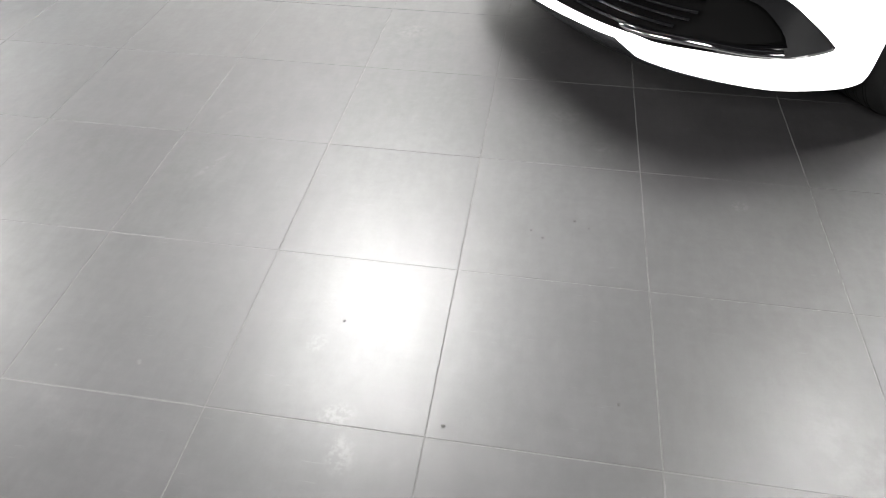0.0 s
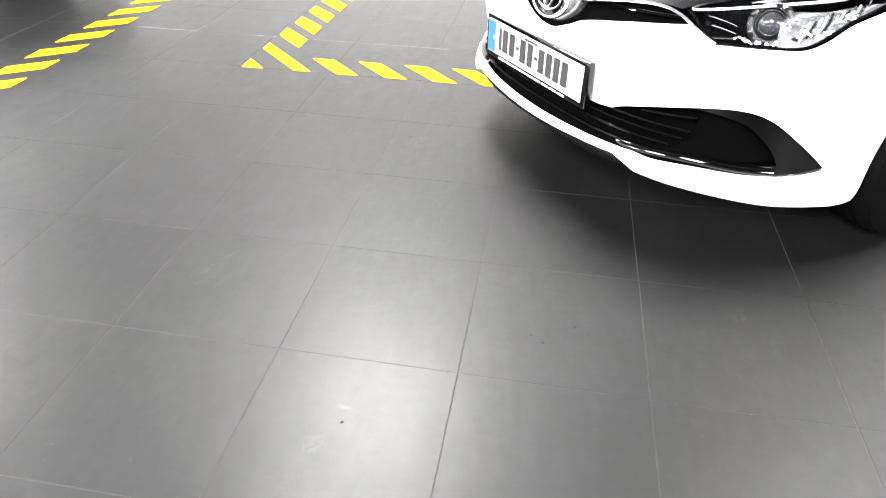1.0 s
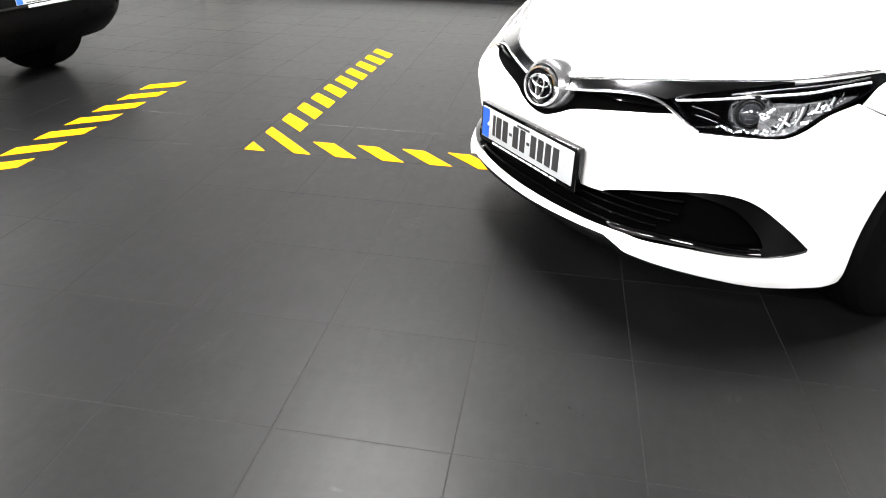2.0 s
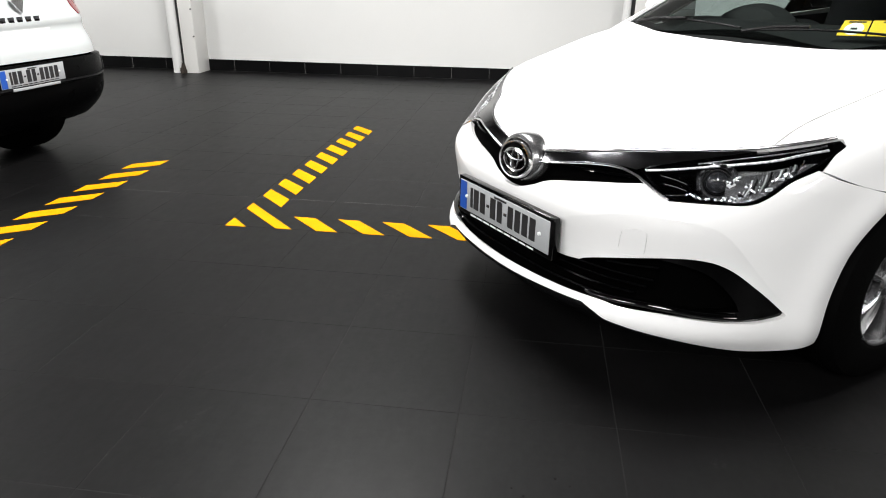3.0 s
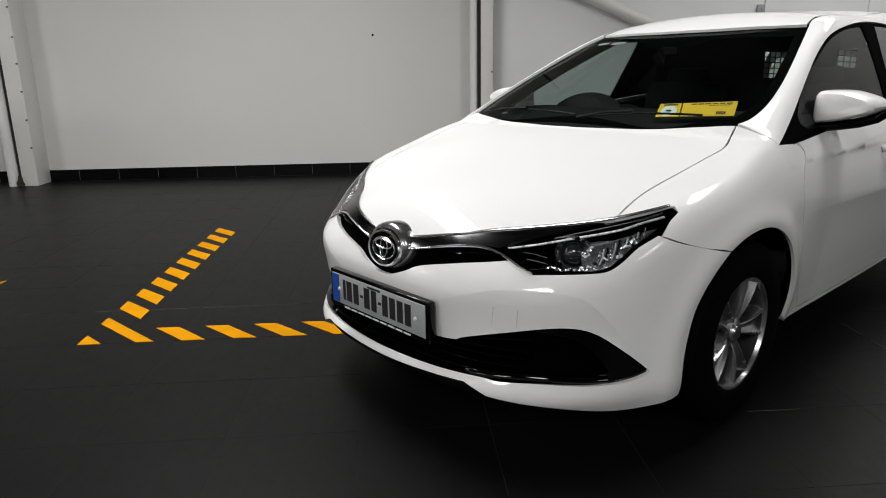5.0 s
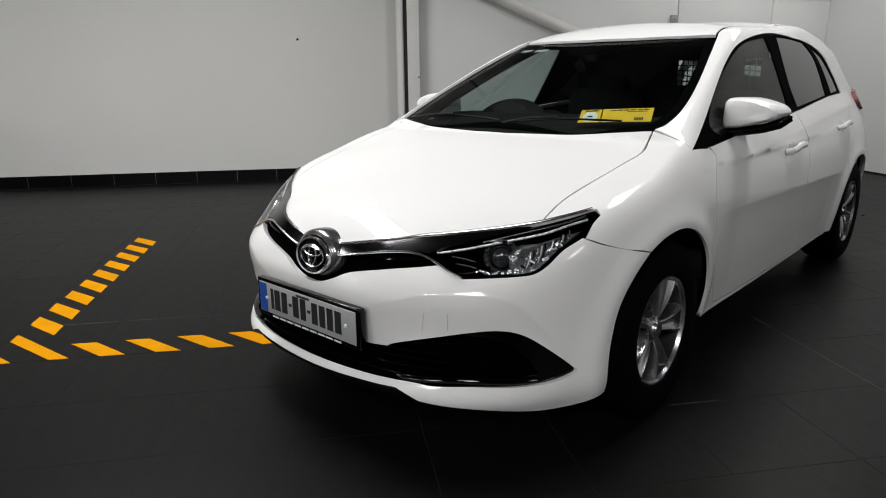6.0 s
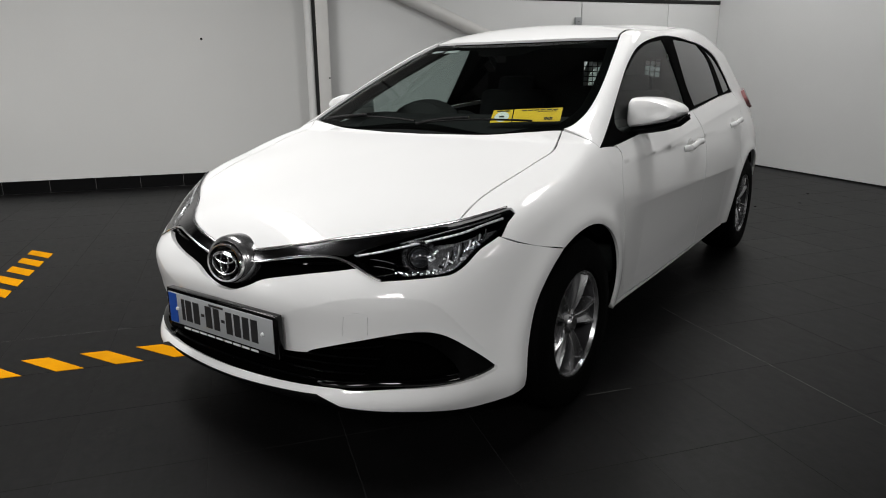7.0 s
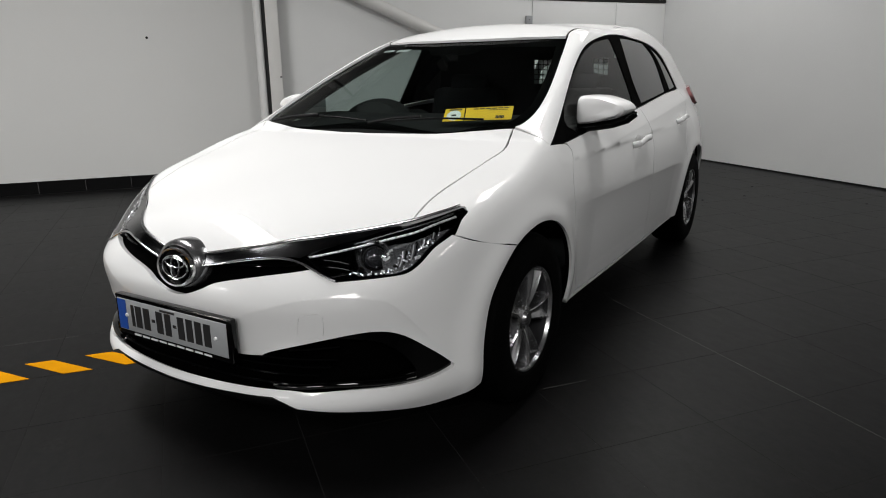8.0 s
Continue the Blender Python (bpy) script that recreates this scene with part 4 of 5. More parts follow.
DLO = [(0.791, 0.257, 0.914, C), (0.761, 0.403, 0.981), (0.693, 0.696, 1.134), (0.650, 0.896, 1.228), (0.616, 1.117, 1.303), (0.590, 1.434, 1.353), (0.579, 1.700, 1.370), (0.584, 1.977, 1.361), (0.587, 2.327, 1.337), (0.606, 2.595, 1.276), (0.655, 2.686, 1.165), (0.706, 2.730, 1.050, C), (0.731, 2.274, 1.034), (0.763, 1.574, 0.987), (0.785, 0.832, 0.944), (0.801, 0.393, 0.915)]
FRAME_EDGE = [(0.648, 0.246, 0.979, C), (0.663, 0.277, 0.987), (0.674, 0.336, 1.010), (0.674, 0.417, 1.044), (0.659, 0.540, 1.100), (0.628, 0.694, 1.172), (0.587, 0.869, 1.252), (0.528, 1.094, 1.342), (0.510, 1.187, 1.369), (0.496, 1.5, 1.40), (0.490, 2.0, 1.42), (0.484, 2.6, 1.39), (0.475, 3.0, 1.31, C), (0.55, 3.12, 1.18), (0.645, 3.22, 1.05), (0.70, 3.26, 0.95)] + [on_side(3.32, 0.75), (*on_side(3.30, 0.52), C), (*on_side(3.14, 0.47), C)] + arc(REAR_AXLE, AXLE_Z, ARCH, 25, 134, 0.855, 12) + [(0.871, 2.452, 0.616, C), (0.851, 2.432, 0.750), (0.788, 2.660, 0.926), (0.706, 2.739, 1.050, C)] + [p[:3] for p in DLO[10:0:-1]] + [(0.792, 0.255, 0.914, C), (0.729, 0.248, 0.951)]
FRONT_GLASS = [(0.594, 1.541, 1.346, C), (0.627, 1.548, 1.281), (0.710, 1.523, 1.105), (0.755, 1.502, 1.004, C), (0.769, 1.001, 0.972), (0.786, 0.554, 0.941, C), (0.761, 0.484, 0.989), (0.712, 0.620, 1.095), (0.667, 0.849, 1.196), (0.632, 1.054, 1.270), (0.608, 1.279, 1.319)]
REAR_GLASS = [(0.588, 1.738, 1.355, C), (0.588, 1.978, 1.353), (0.588, 2.242, 1.340, C), (0.631, 2.372, 1.244), (0.723, 2.324, 1.048, C), (0.753, 1.656, 1.007, C), (0.697, 1.653, 1.133)]
QUARTER_GLASS = [(0.591, 2.360, 1.326, C), (0.615, 2.562, 1.261), (0.656, 2.660, 1.165), (0.699, 2.697, 1.068, C), (0.715, 2.467, 1.054, C), (0.636, 2.461, 1.226)]
SILL = [(0.814, 0.562, 0.256, C), (0.812, 0.982, 0.249), (0.812, 1.947, 0.244), (0.818, 2.272, 0.256, C), (0.807, 2.280, 0.240, C), (0.803, 1.279, 0.232), (0.815, 0.400, 0.244, C), (0.826, 0.384, 0.259, C)]
UNDER_SIDE = [(0.80, 0.30, 0.90, C), (0.70, 1.6, 0.96), (0.70, 2.7, 1.02, C), (0.70, 3.15, 0.9, C), (0.75, 3.1, 0.4, C)] + arc(REAR_AXLE, AXLE_Z, ARCH + 0.004, 5, 185, 0.85, 14) + [(0.80, 2.3, 0.25, C), (0.80, 0.40, 0.25, C)] + arc(0, AXLE_Z, ARCH + 0.004, -6, 125, 0.85, 12) + [(0.80, -0.25, 0.69, C), (0.72, -0.22, 0.79, C)]

SHOULDER = [[(*on_side(y, 0.820 + 0.063 * (y - 0.285) + dz),) for y in np.arange(0.3, 2.9, 0.014)] for dz in (0.005, -0.003, -0.016)]
MIDDLE = [[(*on_side(y, 0.662 - 0.028 * (y - 0.42) + dz),) for y in np.arange(0.4, 2.6, 0.014)] for dz in (0.005, -0.003, -0.016)]
for flip in (False, True):
    def pair(data):
        return mirrored(data) if flip else data
    sheet("front_wing", pair(panel_data(FENDER, WING, [], 0.020, 0.0014)), PAINT, car)
    door = sheet("front_door", pair(panel_data(SIDE, FRONT_DOOR, [], 0.020, 0.0032, creases=SHOULDER + MIDDLE)), PAINT, car)
    rear_door = sheet("rear_door", pair(panel_data(SIDE, REAR_DOOR, [], 0.020, 0.0022, creases=SHOULDER + MIDDLE)), PAINT, car)
    sheet("side_frame", pair(panel_data(PILLAR, FRAME_EDGE, [], 0.018, 0.0006)), PAINT, car)
    sheet("sill", pair(panel_data(SIDE, SILL, [], 0.03, 0.001, lift=0.0, rim=0.02)), PAINT, car)
    sheet("window_surround", pair(panel_data(SIDE, DLO, [FRONT_GLASS, REAR_GLASS, QUARTER_GLASS], 0.02, 0.001, lift=-0.004, rim=0.006)), MATT_BLACK, car, "black window surround and pillars")
    for glass_name, edge, mat in (("front_window", FRONT_GLASS, DOOR_GLASS), ("rear_window", REAR_GLASS, TINTED_GLASS), ("quarter_window", QUARTER_GLASS, TINTED_GLASS)):
        sheet(glass_name, pair(panel_data(SIDE, edge, [], 0.05, -0.004, lift=-0.008, rim=0)), mat, car)
    sheet("side_backing", pair(panel_data(SIDE, UNDER_SIDE, [], 0.06, 0, lift=-0.03, rim=0)), MATT_BLACK, car)
    s = -1 if flip else 1
    # handles; their dished recess is a flush patch with its shade in the paint
    for (y0, y1, z0, z1), owner in (((1.235, 1.475, 0.826, 0.842), door), ((2.25, 2.47, 0.876, 0.890), rear_door)):
        curve = on_body(SIDE, [(0.86, y0, z0), (0.86, y0 + 0.06, z0 + 0.004), (0.86, (y0 + y1) / 2, (z0 + z1) / 2 + 0.004), (0.86, y1 - 0.05, z1), (0.86, y1, z1 - 0.002)], 0.034)
        ends = on_body(SIDE, [(0.86, y0, z0), (0.86, y1, z1)], 0.002)
        pts = [ends[0], *curve[1:-1], ends[-1]]
        bm = tube([(s * p[0], p[1], p[2]) for p in pts], [0.012] + [0.0125] * (len(pts) - 2) + [0.012], 10, 1.25)
        part("door_handle", bm, PAINT, owner)
        dish = panel_data(SIDE, [(0.86, y0 + 0.065, z0 - 0.012), (0.86, y0 + 0.07, z0 + 0.030), (0.86, y0 + 0.115, z0 + 0.045), (0.86, y0 + 0.155, z0 + 0.030), (0.86, y0 + 0.155, z0 - 0.014), (0.86, y0 + 0.11, z0 - 0.028)], [], 0.012, 0.0, lift=0.0016, rim=0.002)
        sheet("handle_recess_shade", pair(dish), material("recess_shade_paint", (0.62, 0.62, 0.61), 0.45, coat=0.6, vary=0.02), owner)
    # headlights
    lamp = sheet("headlight", pair(panel_data(FRONT, HEADLIGHT, [], 0.02, 0.001, lift=-0.075, rim=0)), GLOSS_BLACK, car, "headlight with a dark housing and clear cover")
    rim_data = panel_data(FRONT, HEADLIGHT, [[(27.2, 0.6719, C), (30.8, 0.6833), (35.0, 0.6948), (47.6, 0.7358), (53.2, 0.7557), (57.9, 0.7695), (56.6, 0.7470), (53.6, 0.7198), (49.8, 0.6850), (46.8, 0.6470), (44.6, 0.6277), (41.9, 0.6205), (33.7, 0.6133, C), (31.4, 0.6255), (28.8, 0.6564)]], 0.014, 0.0008, lift=-0.004, rim=0.075)
    sheet("lamp_bezel", pair(rim_data), GLOSS_BLACK, lamp)
    sheet("lamp_cover", pair(panel_data(FRONT, HEADLIGHT, [], 0.025, 0.0012, lift=-0.001, rim=0)), LAMP_GLASS, lamp, "clear lamp cover")
    brow = panel_data(FRONT, [(26.1, 0.6719, C), (30.8, 0.6853), (35.0, 0.6970), (47.8, 0.7390), (53.5, 0.7588), (58.6, 0.7756, C), (56.7, 0.7603), (52.7, 0.7463), (47.5, 0.7233), (40.0, 0.7006), (32.9, 0.6814)], [], 0.014, 0, lift=-0.012, rim=0.02)
    sheet("lamp_brow", pair(brow), GLOSS_BLACK, lamp, "gloss black brow")
    part("lamp_fin_glint", tube([(s * p[0], p[1], p[2]) for p in on_body(FRONT, [(27.2, 0.6678), (32.9, 0.6804), (40.0, 0.6995), (47.5, 0.7222), (52.7, 0.7452), (56.7, 0.7592)], -0.008)], 0.0036, 6), BRIGHT_FACET, lamp, "thin bright line under the brow")
    # the highlight along the gloss brow, laid in as a thin chrome line
    part("lamp_fin_glint", tube([(s * p[0], p[1], p[2]) for p in on_body(FRONT, [(36.0, 0.6947), (41.9, 0.7138), (47.8, 0.7333), (53.1, 0.7526), (56.6, 0.7662)], -0.005)], 0.0030, 6), CHROME, lamp)
    lens = FRONT.lay(FRONT.flat(np.array([(39.4, 0.6572)])))[0]
    nrm = Vector((0.55, -0.82, 0.20)).normalized()
    at = Vector(lens) - 0.057 * nrm
    at.x, nrm.x = s * at.x, s * nrm.x
    turn = Matrix.Translation(at) @ nrm.to_track_quat("Z", "Y").to_matrix().to_4x4()
    part("reflector_ring", lathe([(0.056, -0.035), (0.056, -0.004), (0.051, 0.008), (0.046, 0.012), (0.041, 0.006), (0.037, -0.010), (0.034, -0.022)], 40, turn), LAMP_FLUTE, lamp)
    for n in range(9):
        a = radians(40 * n + (17 if n % 2 else 0))
        part("ring_notch", box(-0.004 - 0.002 * (n % 3), 0.004 + 0.002 * (n % 3), -0.0045, 0.0045, -0.006, 0.006, 0.001, turn @ pose(0.0485 * math.cos(a), 0.0485 * math.sin(a), 0.008, 0, 0, math.degrees(a) + 90)), GLOSS_BLACK, lamp)
    part("projector_lens", lathe([(0.033, -0.01), (0.031, 0.006), (0.024, 0.015), (0.012, 0.020), (0, 0.0215)], 40, turn), material("projector_glass", (0.02, 0.021, 0.023), 0.02, coat=0.5, specular=0.6), lamp)
    part("lens_collar", lathe([(0.036, 0.0), (0.0365, 0.006), (0.033, 0.007), (0.0325, 0.0)], 40, turn), SATIN_BLACK, lamp)
    # fluted reflector of the side lamp
    bowl = panel_data(FRONT, [(41.4, 0.6269), (45.6, 0.6293), (48.1, 0.6573), (51.0, 0.6919), (54.0, 0.7209), (55.2, 0.7385), (52.0, 0.7321), (47.1, 0.7122), (41.6, 0.6951)], [], 0.008, 0, lift=-0.030, rim=0.02)
    sheet("facet_reflector", pair(bowl), LAMP_FLUTE, lamp, "broken silver facets")
    for k in range(13):
        a, z = 43.8 + 0.73 * k, 0.657 + 0.0060 * k
        tall = 0.020 if k < 6 else 0.013
        part("flute", tube([(s * p[0], p[1], p[2]) for p in on_body(FRONT, [(a - 0.6, z - tall), (a, z), (a + 0.35, z + tall)], -0.025 + 0.004 * (k % 2))], 0.0026, 6), (CHROME, LAMP_SILVER, GLOSS_BLACK)[k % 3], lamp)
    # small mirror facets round the projector and along the bowl
    rng = random.Random(7)
    for k in range(34):
        if k < 12:
            a, z = 35.4 + 0.62 * k, 0.628 + 0.004 * rng.random() + 0.00016 * (k - 5) ** 2
        elif k < 20:
            a, z = 41.2 + 1.8 * rng.random(), 0.664 + 0.024 * rng.random()
        else:
            a = 43.0 + 8.2 * rng.random()
            z = 0.651 + 0.0066 * (a - 43.0) + 0.034 * (rng.random() - 0.5)
        q = on_body(FRONT, [(a, z), (a + 0.5, z)], -0.018 - 0.006 * rng.random())[0]
        w, h = 0.004 + 0.006 * rng.random(), 0.002 + 0.0035 * rng.random()
        face = Matrix.Translation((s * q[0], q[1], q[2])) @ Matrix.Rotation(radians(s * (30 + 30 * rng.random())), 4, "Z") @ Matrix.Rotation(radians(-45 + 60 * rng.random()), 4, "X") @ Matrix.Rotation(radians(80 * (rng.random() - 0.5)), 4, "Y")
        part("facet", box(-w, w, -0.001, 0.001, -h, h, 0.0006, face), (CHROME, BRIGHT_FACET)[k % 2], lamp)
    part("lamp_fin_glint", tube([(s * p[0], p[1], p[2]) for p in on_body(FRONT, [(30.3, 0.6676), (32.9, 0.6627), (34.9, 0.6557)], -0.02)], 0.0022, 6), CHROME, lamp)
    part("lamp_fin_glint", tube([(s * p[0], p[1], p[2]) for p in on_body(FRONT, [(31.3, 0.6502), (33.4, 0.6461), (35.1, 0.6402)], -0.02)], 0.0018, 6), CHROME, lamp)
    # tail lamp wrapping the rear corner
    tl = panel_data(SIDE, [(0.69, 3.10, 1.045, C), (0.69, 3.22, 1.055), (0.71, 3.33, 1.01, C), (0.74, 3.36, 0.93, C), (0.76, 3.24, 0.935), (0.75, 3.09, 0.985)], [], 0.02, 0, lift=0.022, rim=0.04)
    sheet("tail_lamp", pair(tl), PALE_LENS, car, "pale red tail lamp standing proud of the corner")
    # mirror: cap, dark foot, indicator
    shell = outline_of([(0.770, 1.070), (0.766, 1.02), (0.770, 0.968), (0.80, 0.966), (0.85, 0.974), (0.92, 0.992), (0.960, 1.004), (0.980, 1.020), (0.980, 1.038), (0.952, 1.060), (0.88, 1.082), (0.82, 1.086), (0.780, 1.083)], 0.012)
    cap, rings = bmesh.new(), []
    for y, k in ((0.560, 0.35), (0.561, 0.60), (0.566, 0.80), (0.578, 0.92), (0.605, 0.98), (0.640, 1.0), (0.700, 1.0), (0.722, 0.985), (0.726, 0.95)):
        rings.append([cap.verts.new((s * (0.855 + (q[0] - 0.855) * k), y + 0.10 * max(0, q[0] - 0.87) * (1.3 - k), 1.026 + (q[1] - 1.026) * k)) for q in shell])
    for a, b in zip(rings, rings[1:]):
        for n in range(len(shell)):
            cap.faces.new([a[n], a[(n + 1) % len(shell)], b[(n + 1) % len(shell)], b[n]])
    cap.faces.new(rings[0])
    cap.faces.new(rings[-1])
    bmesh.ops.recalc_face_normals(cap, faces=cap.faces)
    mirror = part("door_mirror", cap, PAINT, car)
    mirror.location = (-0.022 * s, 0.06, -0.004)
    foot = tube([(s * x, y, z) for x, y, z in ((0.735, 0.59, 0.938), (0.78, 0.625, 0.951), (0.85, 0.64, 0.957), (0.91, 0.64, 0.968), (0.965, 0.65, 0.987), (1.0, 0.66, 1.012))], [0.030, 0.028, 0.024, 0.024, 0.025, 0.019], 12, 0.75)
    part("mirror_foot", foot, SATIN_BLACK, mirror, "black lower shell and foot")
    part("mirror_indicator", tube([(s * x, y, z) for x, y, z in ((0.965, 0.632, 0.990), (0.987, 0.638, 1.003), (1.003, 0.655, 1.016))], [0.007, 0.009, 0.006], 8, 0.8), DARK_CHROME, mirror, "clear indicator strip")
    part("mirror_glass", box(min(s * 0.79, s * 0.93), max(s * 0.79, s * 0.93), 0.727, 0.731, 0.99, 1.06, 0.001), CHROME, mirror)
    # wheel wells
    for y in (0.0, REAR_AXLE):
        bm = bmesh.new()
        ring = [radians(a) for a in np.linspace(-25, 205, 28)]
        outer = [bm.verts.new((s * 0.785, y + (ARCH + 0.002) * math.cos(a), AXLE_Z + (ARCH + 0.002) * math.sin(a))) for a in ring]
        inner = [bm.verts.new((s * 0.52, y + (ARCH + 0.002) * math.cos(a), AXLE_Z + (ARCH + 0.002) * math.sin(a))) for a in ring]
        for i in range(len(ring) - 1):
            bm.faces.new([outer[i], outer[i + 1], inner[i + 1], inner[i]])
        bm.faces.new(inner)
        part("wheel_well", bm, MATT_BLACK, car)
    for y in (0.0, REAR_AXLE):
        wheel_parts(car, pose(s * 0.838, y, AXLE_Z, 0, 90 * s, 0) @ pose(0, 0, 0, 0, 0, 40 if y == 0 else 13))

# roof, glass, tail
ROOF_EDGE = both_ways([(0, 1.001, 1.341), (0.169, 1.007, 1.340), (0.402, 1.053, 1.340), (0.518, 1.094, 1.340, C), (0.500, 1.190, 1.369), (0.490, 1.5, 1.4), (0.484, 2.0, 1.42), (0.478, 2.6, 1.39), (0.468, 3.0, 1.3, C), (0, 3.040, 1.300)])
sheet("roof", panel_data(UP, ROOF_EDGE, [], 0.05, 0.0004), PAINT, car)
for s in (1, -1):
    part("roof_moulding", tube([(s * p[0], p[1], p[2]) for p in on_body(UP, [(0.522, 1.10, 1.34), (0.510, 1.16, 1.36), (0.500, 1.24, 1.38)], -0.003)], 0.005, 6), SATIN_BLACK, car)
SCREEN_EDGE = both_ways([(0, 0.143, 0.982), (0.359, 0.144, 0.969), (0.544, 0.187, 0.971), (0.634, 0.238, 0.979), (0.657, 0.277, 0.989), (0.668, 0.334, 1.011), (0.669, 0.415, 1.044), (0.653, 0.538, 1.100), (0.621, 0.692, 1.172), (0.579, 0.865, 1.252), (0.533, 1.054, 1.335, C), (0.408, 1.033, 1.338), (0.172, 0.998, 1.338), (0, 0.991, 1.338)])
SCREEN_CLEAR = both_ways([(0, 0.179, 0.997), (0.357, 0.143, 0.969), (0.506, 0.222, 0.989), (0.606, 0.286, 1.000), (0.638, 0.420, 1.050), (0.626, 0.540, 1.103), (0.596, 0.690, 1.174), (0.552, 0.875, 1.257), (0.516, 1.004, 1.316, C), (0.414, 0.982, 1.316), (0.178, 0.950, 1.317), (0.108, 0.877, 1.289), (0, 0.874, 1.289)])
sheet("windscreen", panel_data(SCREEN, SCREEN_EDGE, [], 0.04, -0.006, lift=-0.016, rim=0), SCREEN_GLASS, car)
sheet("screen_band", panel_data(SCREEN, SCREEN_EDGE, [SCREEN_CLEAR], 0.03, -0.012, lift=-0.020, rim=0), MATT_BLACK, car, "black printed border of the windscreen")
sheet("tailgate", panel_data(TAIL_SIDE, both_ways([(0, 3.04, 1.30), (0.44, 3.02, 1.29, C), (0.53, 3.14, 1.18), (0.62, 3.22, 1.05), (0.68, 3.27, 0.95), (0.72, 3.3, 0.75), (0.66, 3.36, 0.52, C), (0, 3.38, 0.50)]), [both_ways([(0, 3.08, 1.22), (0.40, 3.07, 1.21), (0.50, 3.2, 1.08), (0.48, 3.25, 1.0), (0, 3.28, 0.98)])], 0.06, 0.002), PAINT, car)
sheet("tailgate_glass", panel_data(TAIL_SIDE, both_ways([(0, 3.08, 1.22), (0.40, 3.07, 1.21), (0.50, 3.2, 1.08), (0.48, 3.25, 1.0), (0, 3.28, 0.98)]), [], 0.08, -0.003, lift=-0.006, rim=0), DOOR_GLASS, car)
sheet("rear_bumper", panel_data(Around(hatch_body, 2.3, 1), both_ways([(0, 0.495), (38, 0.50), (44, 0.52), (47, 0.48), (46, 0.28), (40, 0.24), (0, 0.24)]), [], 0.05, 0.002), PAINT, car)
part("underbody", box(-0.56, 0.56, -0.52, 3.0, 0.18, 0.26, 0.02), MATT_BLACK, car)
bm = box(-0.74, 0.74, 0.42, 2.2, 0.18, 0.25, 0.02)
part("floor_pan", bm, MATT_BLACK, car)
part("engine_cover", box(-0.52, 0.52, -0.62, 0.1, 0.26, 0.60, 0.05), MATT_BLACK, car)

# wipers
for a, b in (((-0.52, 0.215, 0.97), (0.02, 0.150, 0.98)), ((0.04, 0.135, 0.97), (0.52, 0.245, 0.98))):
    path = on_body(SCREEN, [a, tuple((np.array(a) + np.array(b)) / 2 + np.array([0, 0.01, 0.004])), b], 0.012)
    wiper = part("wiper", tube(path, 0.0045, 6, 1.0), SATIN_BLACK, car)
    mid = path[len(path) // 2]
    part("wiper_arm", tube([mid + np.array([-0.02, 0, 0.008]), mid + np.array([-0.14, -0.03, 0.0]), mid + np.array([-0.24, -0.06, -0.02])], 0.007, 6), SATIN_BLACK, wiper)

# stickers inside the top of the screen
for x0, x1, y0, y1 in ((-0.485, -0.415, 0.975, 1.003), (-0.39, -0.30, 0.950, 0.982)):
    st = panel_data(SCREEN, [(x0, y1, 1.31, C), (x1, y1 - 0.006, 1.31, C), (x1, y0 - 0.006, 1.30, C), (x0, y0, 1.30, C)], [], 0.03, 0, lift=-0.0185, rim=0)
    sheet("screen_label", st, material("grey_label", (0.34, 0.35, 0.35), 0.5), car)

# cabin
part("dashboard", add_prism(bmesh.new(), [(0.20, 0.90), (0.36, 0.945), (0.50, 0.957), (0.62, 0.985), (0.80, 0.985), (0.90, 0.94), (0.92, 0.78), (0.80, 0.50), (0.36, 0.50), (0.20, 0.60)], 1.36, pose(-0.68, 0, 0) @ Matrix(((0, 0, 1, 0), (1, 0, 0, 0), (0, 1, 0, 0), (0, 0, 0, 1)))), CABIN, car)
part("instrument_hood", lathe([(0.17, -0.12), (0.165, 0.05), (0.12, 0.10), (0, 0.12)], 28, pose(-0.40, 0.80, 0.885, 62, 0, 0) @ Matrix.Diagonal((1.45, 1, 1, 1))), CABIN, car)
wheel_pose = pose(-0.36, 1.02, 0.80, 66, 0, 0)
steering = part("steering_wheel", add_tube(bmesh.new(), [wheel_pose @ Vector((0.185 * math.cos(a), 0.185 * math.sin(a), 0)) for a in np.linspace(0, 2 * math.pi, 49)], 0.016, 10), CABIN, car)
part("steering_boss", lathe([(0.08, -0.03), (0.075, 0.012), (0, 0.02)], 24, wheel_pose), CABIN, steering)
for a in (0, 180, 270):
    part("steering_spoke", tube([wheel_pose @ Vector((0.05 * math.cos(radians(a)), 0.05 * math.sin(radians(a)), 0)), wheel_pose @ Vector((0.185 * math.cos(radians(a)), 0.185 * math.sin(radians(a)), 0))], 0.014, 8, 1.6), CABIN, steering)
for x in (-0.36, 0.36):
    seat = part("seat", box(x - 0.25, x + 0.25, 1.12, 1.62, 0.34, 0.52, 0.05), SEAT_CLOTH, car)
    part("seat_back", box(x - 0.24, x + 0.24, -0.07, 0.07, 0, 0.62, 0.05, pose(0, 1.58, 0.48, -14, 0, 0)), SEAT_CLOTH, seat)
    part("headrest", box(x - 0.13, x + 0.13, -0.045, 0.045, 0.56, 0.70, 0.035, pose(0, 1.60, 0.48, -12, 0, 0)), SEAT_CLOTH, seat)
part("cabin_floor", box(-0.70, 0.70, 0.45, 3.2, 0.27, 0.32), CABIN, car)
